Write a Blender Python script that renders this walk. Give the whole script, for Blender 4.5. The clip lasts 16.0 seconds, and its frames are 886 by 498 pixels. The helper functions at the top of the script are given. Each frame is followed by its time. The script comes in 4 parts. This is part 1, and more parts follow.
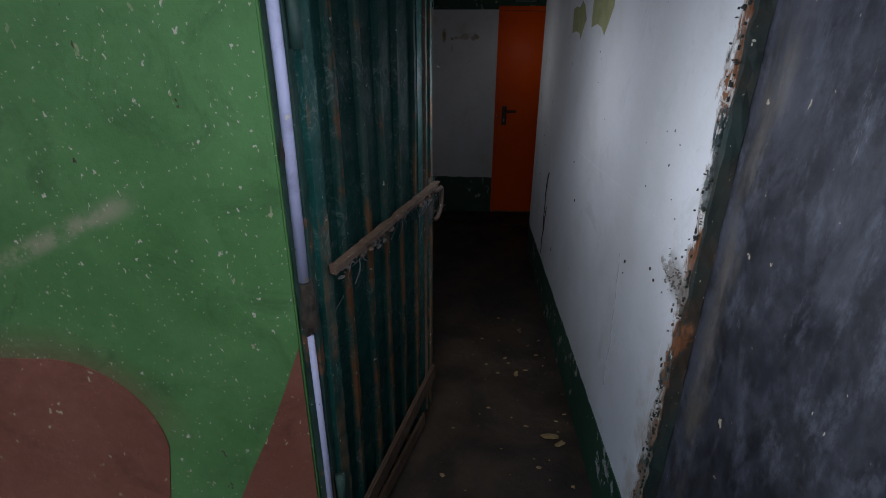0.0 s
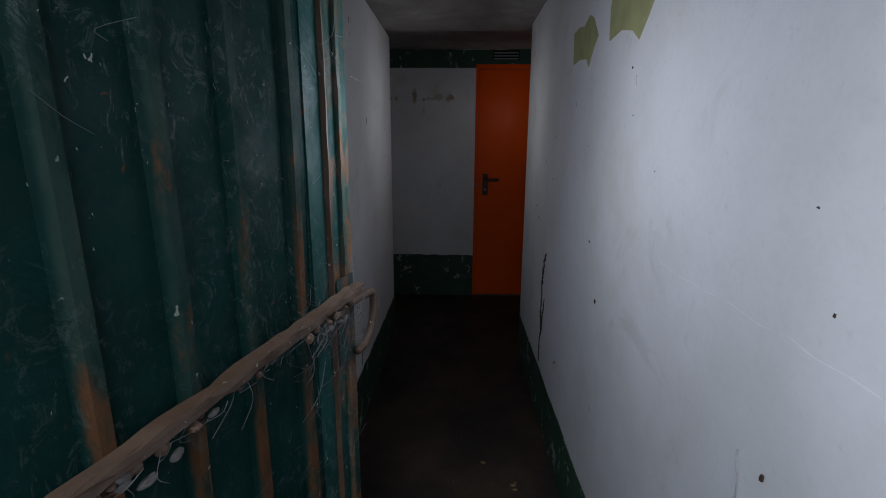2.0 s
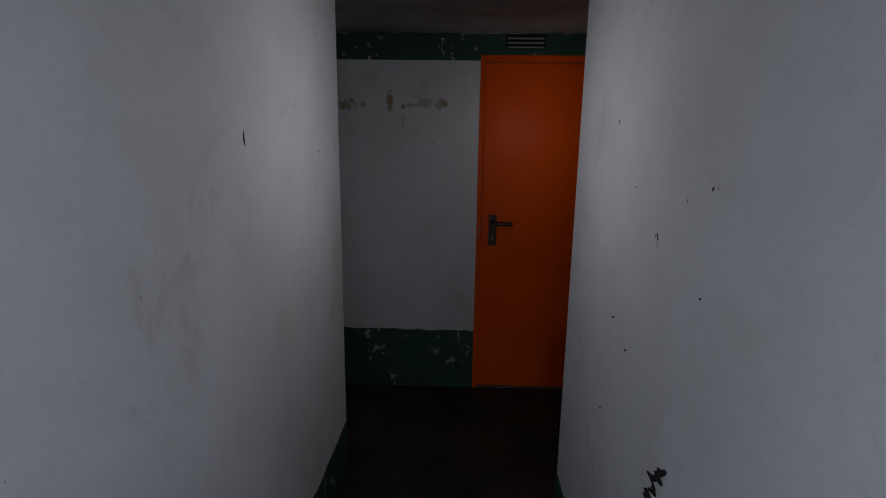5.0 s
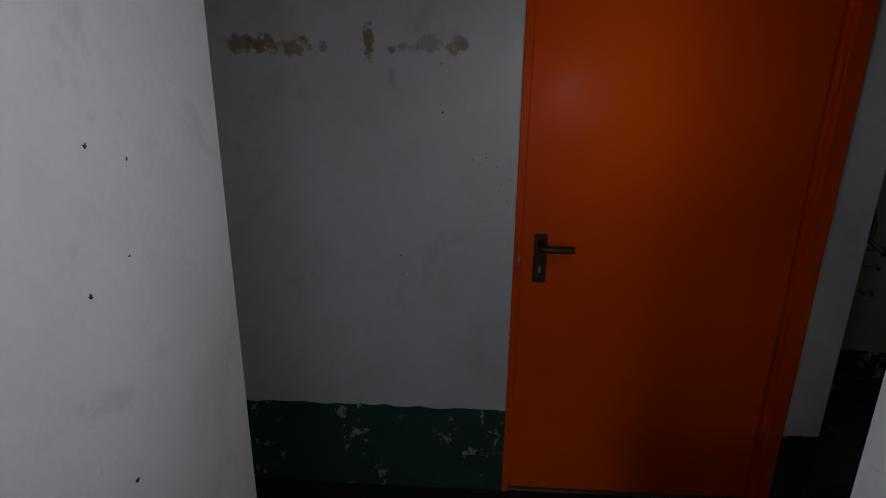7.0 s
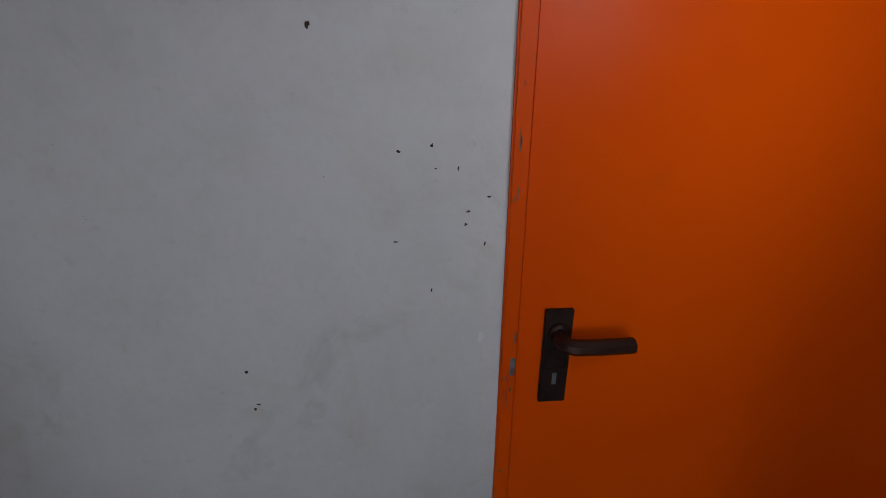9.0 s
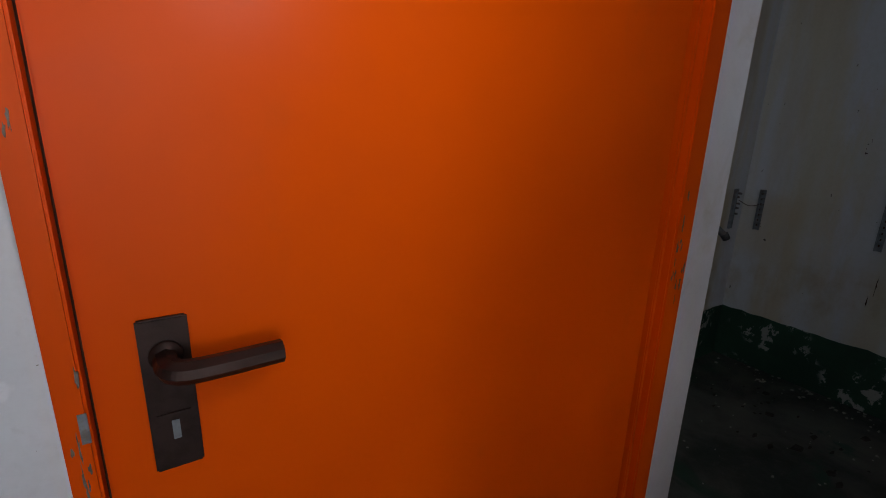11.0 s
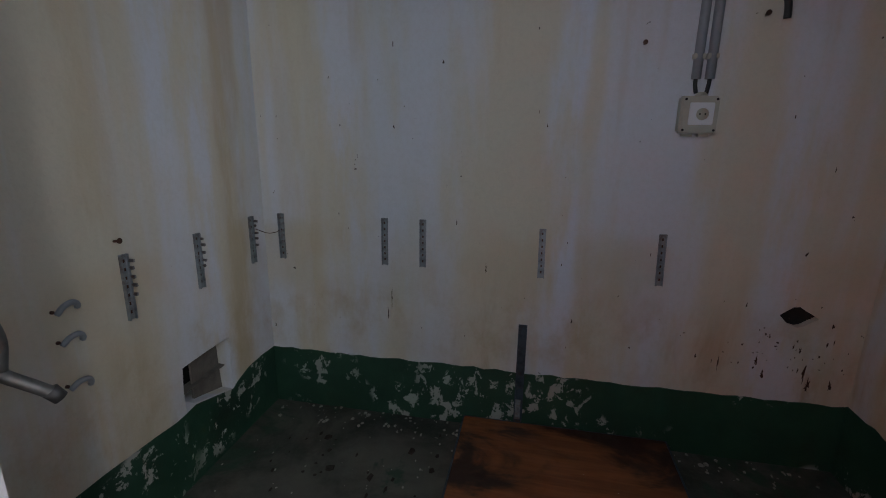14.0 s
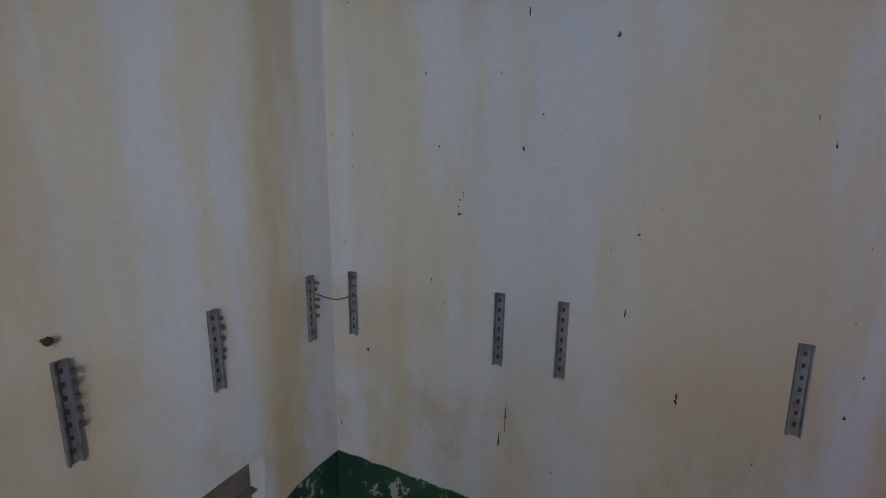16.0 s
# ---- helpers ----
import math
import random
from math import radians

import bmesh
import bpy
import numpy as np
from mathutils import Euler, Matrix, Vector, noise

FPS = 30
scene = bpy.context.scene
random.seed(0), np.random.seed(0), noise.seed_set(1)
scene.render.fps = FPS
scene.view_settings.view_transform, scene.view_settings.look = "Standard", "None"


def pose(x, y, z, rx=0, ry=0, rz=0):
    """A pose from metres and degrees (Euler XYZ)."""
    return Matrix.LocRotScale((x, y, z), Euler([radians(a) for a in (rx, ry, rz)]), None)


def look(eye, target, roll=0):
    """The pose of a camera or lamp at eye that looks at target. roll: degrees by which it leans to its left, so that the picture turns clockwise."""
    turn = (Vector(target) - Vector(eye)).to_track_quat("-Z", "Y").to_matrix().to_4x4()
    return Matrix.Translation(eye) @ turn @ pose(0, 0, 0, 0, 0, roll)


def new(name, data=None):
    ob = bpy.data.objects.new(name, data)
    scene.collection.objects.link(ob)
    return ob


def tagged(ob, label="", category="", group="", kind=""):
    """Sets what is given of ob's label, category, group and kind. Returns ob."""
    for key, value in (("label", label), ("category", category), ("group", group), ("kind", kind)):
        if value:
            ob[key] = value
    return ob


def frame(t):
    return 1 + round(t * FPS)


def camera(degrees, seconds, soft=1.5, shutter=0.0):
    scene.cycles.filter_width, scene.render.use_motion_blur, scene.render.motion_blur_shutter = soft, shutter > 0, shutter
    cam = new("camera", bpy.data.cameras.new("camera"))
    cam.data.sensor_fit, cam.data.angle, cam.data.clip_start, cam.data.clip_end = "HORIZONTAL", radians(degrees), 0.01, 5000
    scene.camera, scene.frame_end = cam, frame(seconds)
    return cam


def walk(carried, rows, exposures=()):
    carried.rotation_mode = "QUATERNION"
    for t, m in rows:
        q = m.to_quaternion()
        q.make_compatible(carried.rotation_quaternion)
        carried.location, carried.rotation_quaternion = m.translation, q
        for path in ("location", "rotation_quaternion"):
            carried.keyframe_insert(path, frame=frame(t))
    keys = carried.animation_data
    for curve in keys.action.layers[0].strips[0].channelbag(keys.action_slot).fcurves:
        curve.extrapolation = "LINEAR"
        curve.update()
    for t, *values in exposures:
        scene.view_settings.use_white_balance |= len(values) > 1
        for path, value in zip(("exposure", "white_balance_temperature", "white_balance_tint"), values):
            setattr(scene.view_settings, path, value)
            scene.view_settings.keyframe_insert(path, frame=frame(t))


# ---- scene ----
cam = camera(87.7, 16.0, 1.0)
PATH = [
    (0, (-0.212, -0.558, 1.528), (-0.331, 1.298, 0.793), 0.4),
    (0.5, (-0.134, -0.344, 1.434), (-0.259, 1.542, 0.781), 0.4),
    (1, (-0.152, -0.143, 1.375), (-0.276, 1.769, 0.803), 0.1),
    (1.5, (-0.182, 0.057, 1.411), (-0.274, 1.991, 0.911), 0.1),
    (2, (-0.14, 0.277, 1.397), (-0.206, 2.228, 0.959), 0.3),
    (2.5, (-0.126, 0.489, 1.391), (-0.127, 2.452, 1.006), 0.3),
    (3, (-0.132, 0.77, 1.388), (-0.12, 2.739, 1.04), 0.2),
    (3.5, (-0.116, 1.021, 1.389), (-0.136, 2.995, 1.07), 0.0),
    (4, (-0.108, 1.223, 1.409), (-0.122, 3.198, 1.096), 0.6),
    (6.5, (-0.18, 2.488, 1.533), (-0.301, 4.421, 1.034), 0.8),
    (7, (-0.188, 2.797, 1.523), (-0.284, 4.731, 1.022), 0.7),
    (7.5, (-0.176, 3.072, 1.506), (-0.231, 5.005, 0.996), 0.5),
    (8, (-0.165, 3.5, 1.619), (-0.215, 5.336, 0.829), -1.0),
    (10.3, (-0.071, 3.945, 1.347), (0.594, 5.739, 0.766), 2.5),
    (10.5, (-0.018, 3.966, 1.338), (0.745, 5.724, 0.768), 2.4),
    (11, (0.098, 3.947, 1.364), (1.158, 5.558, 0.836), 1.7),
    (11.5, (0.197, 3.863, 1.416), (1.543, 5.252, 0.908), 1.3),
    (12, (0.33, 3.809, 1.425), (1.887, 4.971, 0.949), 1.1),
    (12.5, (0.453, 3.857, 1.431), (2.176, 4.754, 0.957), 1.0),
    (13, (0.565, 3.953, 1.428), (2.402, 4.587, 0.958), 1.0),
    (13.5, (0.697, 3.953, 1.453), (2.579, 4.417, 0.962), 0.9),
    (14, (0.918, 3.917, 1.444), (2.822, 4.286, 0.956), 0.9),
    (14.5, (1.058, 3.941, 1.439), (2.978, 4.235, 0.965), 0.9),
    (15, (1.254, 4.01, 1.436), (3.173, 4.332, 0.972), 1.0),
    (15.5, (1.429, 4.086, 1.421), (3.308, 4.613, 0.983), 0.8),
    (16, (1.677, 4.163, 1.453), (3.435, 5.023, 1.044), 0.8),
]
EXPOSURE = [(0.0, 1.15), (0.5, 1.3), (1.0, 1.5), (1.5, 1.6), (3.0, 1.7), (4.2, 1.95), (6.5, 2.4), (7.0, 2.6), (8.0, 3.55), (10.3, 4.4), (11.0, 4.65), (12.0, 5.15), (12.5, 5.65), (13.5, 6.15), (14.5, 6.6), (16.0, 6.9)]
walk(cam, [(t, look(eye, target, roll)) for t, eye, target, roll in PATH], EXPOSURE)

# ---- world, sun, lights, exposure are keyed above ----
world = bpy.data.worlds.new("world")
scene.world = world
world.use_nodes = True
wn = world.node_tree.nodes
sky = wn.new("ShaderNodeTexSky")
sky.sky_type = "NISHITA"
sky.sun_disc = False
sky.sun_elevation = radians(40)
sky.sun_rotation = radians(120)
sky.dust_density = 3.0
world.node_tree.links.new(sky.outputs[0], wn["Background"].inputs[0])
wn["Background"].inputs[1].default_value = 0.07

sun_data = bpy.data.lights.new("sun", "SUN")
sun_data.energy = 0.3
sun_data.angle = radians(20)
sun_data.color = (1.0, 0.95, 0.88)
sun_ob = new("sun", sun_data)
sun_ob.matrix_basis = look((0, -6, 8), (0.3, 0.2, 0.5))


def torch(name, eye, watts, colour, target=None, cone=180.0, size=0.05):
    """The walker's head torch, set down at a place where it shines."""
    d = bpy.data.lights.new(name, "SPOT" if target else "POINT")
    d.energy, d.shadow_soft_size, d.color = watts, size, colour
    if target:
        d.spot_size, d.spot_blend = radians(cone), 1.0
    o = new(name, d)
    o.matrix_basis = look(eye, target) if target else pose(*eye)
    return o


COOL, NEUTRAL, ROOMLIGHT = (0.89, 0.95, 1.09), (0.96, 0.97, 1.02), (0.84, 0.98, 1.18)
for name, eye, target, cone, watts, colour, size in (
    ("torch_entrance", (-0.15, -0.10, 1.50), (-1.15, 0.08, 1.40), 170, 6.0, COOL, 0.16),
    ("torch_entrance", (-0.22, -0.10, 1.38), (0.78, 0.15, 1.20), 170, 5.0, COOL, 0.16),
    ("torch_entrance", (-0.20, 0.45, 1.38), (0.80, 0.65, 1.20), 170, 2.1, COOL, 0.16),
    ("torch_corridor", (-0.10, 1.30, 1.46), (-1.10, 1.50, 1.36), 170, 2.3, COOL, 0.16),
    ("torch_corridor", (-0.20, 1.30, 1.44), (0.80, 1.50, 1.32), 170, 1.7, COOL, 0.16),
    ("torch_corner", (0.04, 3.02, 1.62), (-0.96, 3.18, 1.48), 165, 0.95, NEUTRAL, 0.10),
    ("torch_corner", (-0.22, 2.95, 1.60), (0.78, 3.05, 1.46), 160, 0.55, NEUTRAL, 0.10),
    ("torch_corner", (-0.12, 2.75, 1.72), (-0.80, 4.50, 1.30), 100, 0.18, NEUTRAL, 0.22),
    ("torch_corner", (-0.14, 3.40, 1.72), (-0.75, 4.50, 1.35), 110, 0.045, NEUTRAL, 0.10),
    ("torch_passage", (0.30, 3.90, 1.68), (0.36, 4.50, 1.72), 150, 0.31, NEUTRAL, 0.05),
    ("torch_passage", (-0.18, 3.85, 1.60), (-0.40, 4.50, 1.55), 110, 0.025, NEUTRAL, 0.05),
    ("torch_room", (1.05, 3.93, 1.72), (2.85, 4.15, 1.20), 160, 0.185, ROOMLIGHT, 0.05),
    ("torch_room", (1.50, 4.10, 1.75), (2.80, 4.90, 1.40), 160, 0.008, ROOMLIGHT, 0.05),
):
    torch(name, eye, watts, colour, target, cone, size)


# ---- materials ----
class Mat:
    """A procedural material: colour layers on the object's own coordinates, and bump."""

    def __init__(self, name, rough=0.8, metal=0.0):
        self.m = bpy.data.materials.new(name)
        self.m.use_nodes = True
        self.nt = self.m.node_tree
        self.b = self.nt.nodes["Principled BSDF"]
        self.b.inputs["Roughness"].default_value = rough
        self.b.inputs["Metallic"].default_value = metal
        self.co = self.nt.nodes.new("ShaderNodeTexCoord").outputs["Object"]

    def put(self, sock, v):
        if hasattr(v, "is_output"):
            self.nt.links.new(v, sock)
        elif isinstance(v, tuple) and len(v) == 3 and sock.type == "RGBA":
            sock.default_value = (*v, 1)
        else:
            sock.default_value = v

    def at(self, stretch=(1, 1, 1), off=(0, 0, 0)):
        n = self.nt.nodes.new("ShaderNodeMapping")
        self.put(n.inputs["Vector"], self.co)
        n.inputs["Scale"].default_value = stretch
        n.inputs["Location"].default_value = off
        return n.outputs[0]

    def noise(self, scale, detail=5.0, rough=0.6, stretch=(1, 1, 1), off=(0, 0, 0), warp=0.0):
        n = self.nt.nodes.new("ShaderNodeTexNoise")
        self.put(n.inputs["Vector"], self.at(stretch, off))
        n.inputs["Scale"].default_value = scale
        n.inputs["Detail"].default_value = detail
        n.inputs["Roughness"].default_value = rough
        n.inputs["Distortion"].default_value = warp
        return n.outputs[0]

    def step(self, v, lo, hi, a=0.0, b=1.0):
        n = self.nt.nodes.new("ShaderNodeMapRange")
        n.interpolation_type = "SMOOTHSTEP"
        self.put(n.inputs[0], v)
        for k, x in zip((1, 2, 3, 4), (lo, hi, a, b)):
            n.inputs[k].default_value = x
        return n.outputs[0]

    def op(self, kind, a, b):
        n = self.nt.nodes.new("ShaderNodeMath")
        n.operation = kind
        self.put(n.inputs[0], a)
        self.put(n.inputs[1], b)
        return n.outputs[0]

    def mix(self, f, a, b):
        n = self.nt.nodes.new("ShaderNodeMix")
        n.data_type = "RGBA"
        self.put(n.inputs[0], f)
        self.put(n.inputs[6], a)
        self.put(n.inputs[7], b)
        return n.outputs[2]

    def specks(self, scale, share, size=0.25, stretch=(1, 1, 1), off=(0, 0, 0)):
        """Separate small marks: the share of the cells that carry one, and its size in the cell."""
        n = self.nt.nodes.new("ShaderNodeTexVoronoi")
        w = self.nt.nodes.new("ShaderNodeTexNoise")
        self.put(w.inputs["Vector"], self.at(stretch, off))
        w.inputs["Scale"].default_value = scale * 2.3
        add = self.nt.nodes.new("ShaderNodeVectorMath")
        add.operation = "MULTIPLY_ADD"
        self.put(add.inputs[0], w.outputs[1])
        add.inputs[1].default_value = (0.95 / scale,) * 3
        self.put(add.inputs[2], self.at(stretch, off))
        self.put(n.inputs["Vector"], add.outputs[0])
        n.inputs["Scale"].default_value = scale
        sep = self.nt.nodes.new("ShaderNodeSeparateColor")
        self.put(sep.inputs[0], n.outputs["Color"])
        uneven = self.op("ADD", self.op("MULTIPLY", self.op("POWER", sep.outputs[1], 3.0), 1.0), 0.25)
        near = self.step(self.op("DIVIDE", n.outputs["Distance"], uneven), size, size * 0.6)
        return self.op("MULTIPLY", near, self.step(sep.outputs[0], 1 - share, 1 - share + 0.02))

    def axis(self, k):
        n = self.nt.nodes.new("ShaderNodeSeparateXYZ")
        self.put(n.inputs[0], self.co)
        return n.outputs[k]

    def band(self, v, lo, hi, soft=0.02):
        return self.op("MULTIPLY", self.step(v, lo - soft, lo + soft), self.step(v, hi + soft, hi - soft))

    def done(self, colour, rough=None, height=None, strength=0.3, depth=0.01):
        self.put(self.b.inputs["Base Color"], colour)
        if rough is not None:
            self.put(self.b.inputs["Roughness"], rough)
        if height is not None:
            n = self.nt.nodes.new("ShaderNodeBump")
            n.inputs["Strength"].default_value = strength
            n.inputs["Distance"].default_value = depth
            self.put(n.inputs["Height"], height)
            self.put(self.b.inputs["Normal"], n.outputs[0])
        return self.m


def plaster_white(name, seed, stains=None):
    m = Mat(name, 0.75)
    m.b.inputs["Specular IOR Level"].default_value = 0.25
    off = (seed, seed * 1.7, seed * 0.6)
    c = m.mix(m.step(m.noise(1.3, 4, 0.6, off=off), 0.35, 0.7), (0.70, 0.705, 0.73), (0.60, 0.60, 0.60))
    c = m.mix(m.op("MULTIPLY", m.step(m.noise(2.2, 5, 0.65, (1, 1, 0.6), off, 0.6), 0.55, 0.78), 0.4), c, (0.50, 0.45, 0.33))
    c = m.mix(m.op("MULTIPLY", m.step(m.noise(38, 3, 0.7, off=off), 0.62, 0.75), 0.25), c, (0.45, 0.44, 0.42))
    if stains is not None:
        c = stains(m, c)
    c = m.mix(m.op("MULTIPLY", m.step(m.noise(3.2, 5, 0.7, off=(seed, 9, 2), warp=1.0), 0.56, 0.70), 0.35), c, (0.42, 0.43, 0.40))
    c = m.mix(m.specks(9, 0.36, 0.050, (1, 1, 0.55), off), c, (0.05, 0.035, 0.03))
    c = m.mix(m.specks(15, 0.16, 0.05, (1, 0.5, 0.9), (seed, 4, 9)), c, (0.06, 0.045, 0.04))
    c = m.mix(m.specks(22, 0.10, 0.09, (1, 1, 0.7), off), c, (0.09, 0.06, 0.05))
    c = m.mix(m.specks(48, 0.06, 0.14, (1, 1, 0.8), off), c, (0.12, 0.09, 0.07))
    c = m.mix(m.op("MULTIPLY", m.specks(5, 0.14, 0.026, (1, 1, 0.4), off), 0.8), c, (0.16, 0.12, 0.09))
    c = m.mix(m.op("MULTIPLY", m.specks(7, 0.20, 0.06, (1, 1, 0.5), (seed, 2, 6)), 0.7), c, (0.80, 0.80, 0.82))
    c = m.mix(m.op("MULTIPLY", m.step(m.noise(85, 6, 0.75), 0.42, 0.66), 0.10), c, (0.42, 0.42, 0.42))
    c = m.mix(m.op("MULTIPLY", m.step(m.noise(9, 6, 0.7, off=(seed, 5, 5)), 0.45, 0.70), 0.14), c, (0.46, 0.45, 0.42))
    h = m.op("ADD", m.op("MULTIPLY", m.noise(1.6, 3, 0.45, off=off), 1.6), m.op("MULTIPLY", m.noise(9, 3, 0.5, (1, 1, 0.8), off), 0.20))
    return m.done(c, m.step(m.noise(4, 3), 0.3, 0.7, 0.7, 0.9), h, 0.22, 0.03)


def glue_row(m, c):
    """Old brown glue marks in a row under the top of the end wall."""
    x, z = m.axis(0), m.axis(2)
    edge = m.op("MULTIPLY", m.op("SUBTRACT", m.noise(24, 6, 0.7), 0.5), 8.0)
    for cx, cz, rx, rz, most in ((-0.99, 1.805, 0.050, 0.034, 0.8), (-0.91, 1.805, 0.050, 0.032, 0.85), (-0.80, 1.803, 0.055, 0.030, 0.8), (-0.70, 1.800, 0.018, 0.016, 0.6), (-0.54, 1.818, 0.022, 0.058, 0.85), (-0.458, 1.792, 0.013, 0.012, 0.8), (-0.40, 1.795, 0.034, 0.018, 0.5), (-0.33, 1.810, 0.046, 0.030, 0.5), (-0.228, 1.802, 0.034, 0.030, 0.75)):
        ex = m.op("POWER", m.op("ABSOLUTE", m.op("DIVIDE", m.op("SUBTRACT", x, cx), rx), 0), 2.0)
        ez = m.op("POWER", m.op("ABSOLUTE", m.op("DIVIDE", m.op("SUBTRACT", z, cz), rz), 0), 2.0)
        blob = m.step(m.op("ADD", m.op("ADD", ex, ez), edge), 1.5, 0.3)
        c = m.mix(m.op("MULTIPLY", blob, most), c, (0.25, 0.15, 0.045))
    drip = m.op("MULTIPLY", m.band(x, -0.47, -0.45, 0.008), m.band(z, 1.67, 1.73, 0.03))
    c = m.mix(m.op("MULTIPLY", drip, 0.45), c, (0.36, 0.27, 0.12))
    damp = m.step(m.noise(3.4, 5, 0.66, off=(2.2, 0, 7.1), warp=0.5), 0.55, 0.74)
    return m.mix(m.op("MULTIPLY", damp, 0.40), c, (0.43, 0.37, 0.22))


def edge_wear(m, c):
    """Paint and plaster broken away along the entrance edge, with a dirty smear."""
    d = m.op("SUBTRACT", m.axis(1), 0.432)
    z = m.axis(2)
    n = m.noise(26, 7, 0.72, (1, 1, 0.55), (3, 1, 2), 0.5)
    foot = m.op("MULTIPLY", m.step(z, 0.95, 0.45), 0.10)
    v = m.op("ADD", m.op("SUBTRACT", n, m.op("MULTIPLY", d, 5.0)), foot)
    rim = m.step(v, 0.33, 0.36)
    c = m.mix(m.op("MULTIPLY", rim, 0.75), c, (0.33, 0.29, 0.24))
    hue = m.mix(m.step(m.noise(17, 4, 0.6, (1, 1, 0.5), (7, 2, 2)), 0.46, 0.54), (0.020, 0.034, 0.034), (0.17, 0.065, 0.025))
    c = m.mix(m.step(v, 0.40, 0.425), c, hue)
    smear = m.op("SUBTRACT", m.noise(19, 6, 0.7, (1, 1, 1.3), (1, 5, 4), 0.4), m.op("MULTIPLY", d, 2.0))
    lane = m.band(m.op("ADD", z, m.op("MULTIPLY", d, -0.25)), 0.995, 1.075, 0.03)
    c = m.mix(m.op("MULTIPLY", m.op("MULTIPLY", lane, m.step(smear, 0.26, 0.34)), 0.85), c, (0.21, 0.18, 0.15))
    low = m.op("MULTIPLY", m.step(z, 1.0, 0.5), m.step(m.op("SUBTRACT", m.noise(6, 6, 0.7, off=(4, 4, 1)), m.op("MULTIPLY", d, 1.1)), 0.30, 0.52))
    return m.mix(m.op("MULTIPLY", low, 0.55), c, (0.36, 0.29, 0.21))


def plaster_room(name, seed, runs=()):
    """Damp cream plaster with whiter vertical runs and rust-brown stains."""
    m = Mat(name, 0.85)
    off = (seed, seed * 1.3, seed * 0.4)
    c = m.mix(m.step(m.noise(2.6, 5, 0.55, (1, 1, 0.15), off, 0.25), 0.46, 0.62), (0.57, 0.53, 0.425), (0.58, 0.60, 0.63))
    c = m.mix(m.op("MULTIPLY", m.step(m.noise(7, 4, 0.6, (1, 1, 0.12), off), 0.58, 0.68), 0.6), c, (0.58, 0.59, 0.60))
    z = m.axis(2)
    low = m.op("MULTIPLY", m.band(z, 0.72, 1.03, 0.06), m.step(m.noise(2.6, 3, 0.5, off=off), 0.40, 0.62))
    c = m.mix(m.op("MULTIPLY", low, 0.5), c, (0.51, 0.43, 0.29))
    rust = m.op("MULTIPLY", m.step(m.noise(3.1, 5, 0.65, (1, 1, 0.4), (seed + 3, 2, 5), 0.4), 0.53, 0.73), m.step(z, 1.0, 0.45))
    c = m.mix(m.op("MULTIPLY", rust, 0.7), c, (0.33, 0.215, 0.105))
    for axis, lo, hi, soft, colour, most in runs:
        lane = m.op("ADD", m.axis(axis), m.op("MULTIPLY", m.op("SUBTRACT", m.noise(3, 4, 0.6, (1, 1, 0.5), (seed, 1, 1)), 0.5), 0.16))
        part_on = m.op("MULTIPLY", m.band(lane, lo, hi, soft), m.step(m.noise(6, 5, 0.65, (1, 1, 0.22), (2, seed, 4)), 0.36, 0.60))
        c = m.mix(m.op("MULTIPLY", part_on, most), c, colour)
    blot = m.op("MULTIPLY", m.band(z, 0.42, 0.74, 0.07), m.step(m.noise(4.5, 6, 0.68, (1, 1, 0.7), (seed, 3, 3)), 0.42, 0.72))
    c = m.mix(m.op("MULTIPLY", blot, 0.6), c, (0.40, 0.31, 0.18))
    c = m.mix(m.op("MULTIPLY", m.step(m.noise(60, 7, 0.78), 0.42, 0.66), 0.13), c, (0.36, 0.33, 0.27))
    edge = m.op("MULTIPLY", m.step(m.noise(4, 4, 0.6, (1, 1, 0.12), (seed, 7, 1)), 0.58, 0.72), 0.3)
    c = m.mix(edge, c, (0.44, 0.33, 0.19))
    c = m.mix(m.specks(12, 0.10, 0.08, (1, 1, 0.6), off), c, (0.10, 0.055, 0.035))
    c = m.mix(m.specks(24, 0.09, 0.11, (1, 1, 0.7), off), c, (0.06, 0.045, 0.04))
    c = m.mix(m.specks(8, 0.16, 0.045, (1, 1, 0.5), (seed, 8, 2)), c, (0.05, 0.030, 0.022))
    h = m.op("ADD", m.noise(6, 5, 0.55, off=off), m.op("MULTIPLY", m.noise(70, 3, 0.6), 0.3))
    return m.done(c, 0.85, h, 0.2, 0.012)


def paint_green_base(name, peel=0.6, seed=0.0, worn=None):
    m = Mat(name, 0.6)
    off = (seed, seed, seed)
    c = m.mix(m.step(m.noise(5, 4), 0.35, 0.7), (0.011, 0.050, 0.028), (0.02, 0.072, 0.040))
    c = m.mix(m.op("MULTIPLY", m.step(m.noise(2.5, 4, 0.6, off=off), 0.55, 0.8), 0.7), c, (0.012, 0.022, 0.016))
    gone = m.op("MULTIPLY", m.step(m.noise(16, 7, 0.68, (1, 1, 0.8), off, 0.3), peel, peel + 0.025), m.op("MAXIMUM", m.step(m.noise(2.6, 2, 0.5, off=off), 0.50, 0.56), m.band(m.axis(1), worn[0], worn[1], 0.08)) if worn else m.step(m.noise(2.6, 2, 0.5, off=off), 0.47, 0.53))
    c = m.mix(gone, c, (0.36, 0.37, 0.34))
    chips = m.specks(22, 0.30, 0.16, (1, 1, 0.6), off)
    c = m.mix(m.op("MULTIPLY", chips, m.step(m.noise(4, 3, off=off), 0.45, 0.6)), c, (0.50, 0.51, 0.48))
    return m.done(c, 0.6, m.op("SUBTRACT", m.noise(30, 4), m.op("MULTIPLY", gone, 0.8)), 0.4, 0.004)


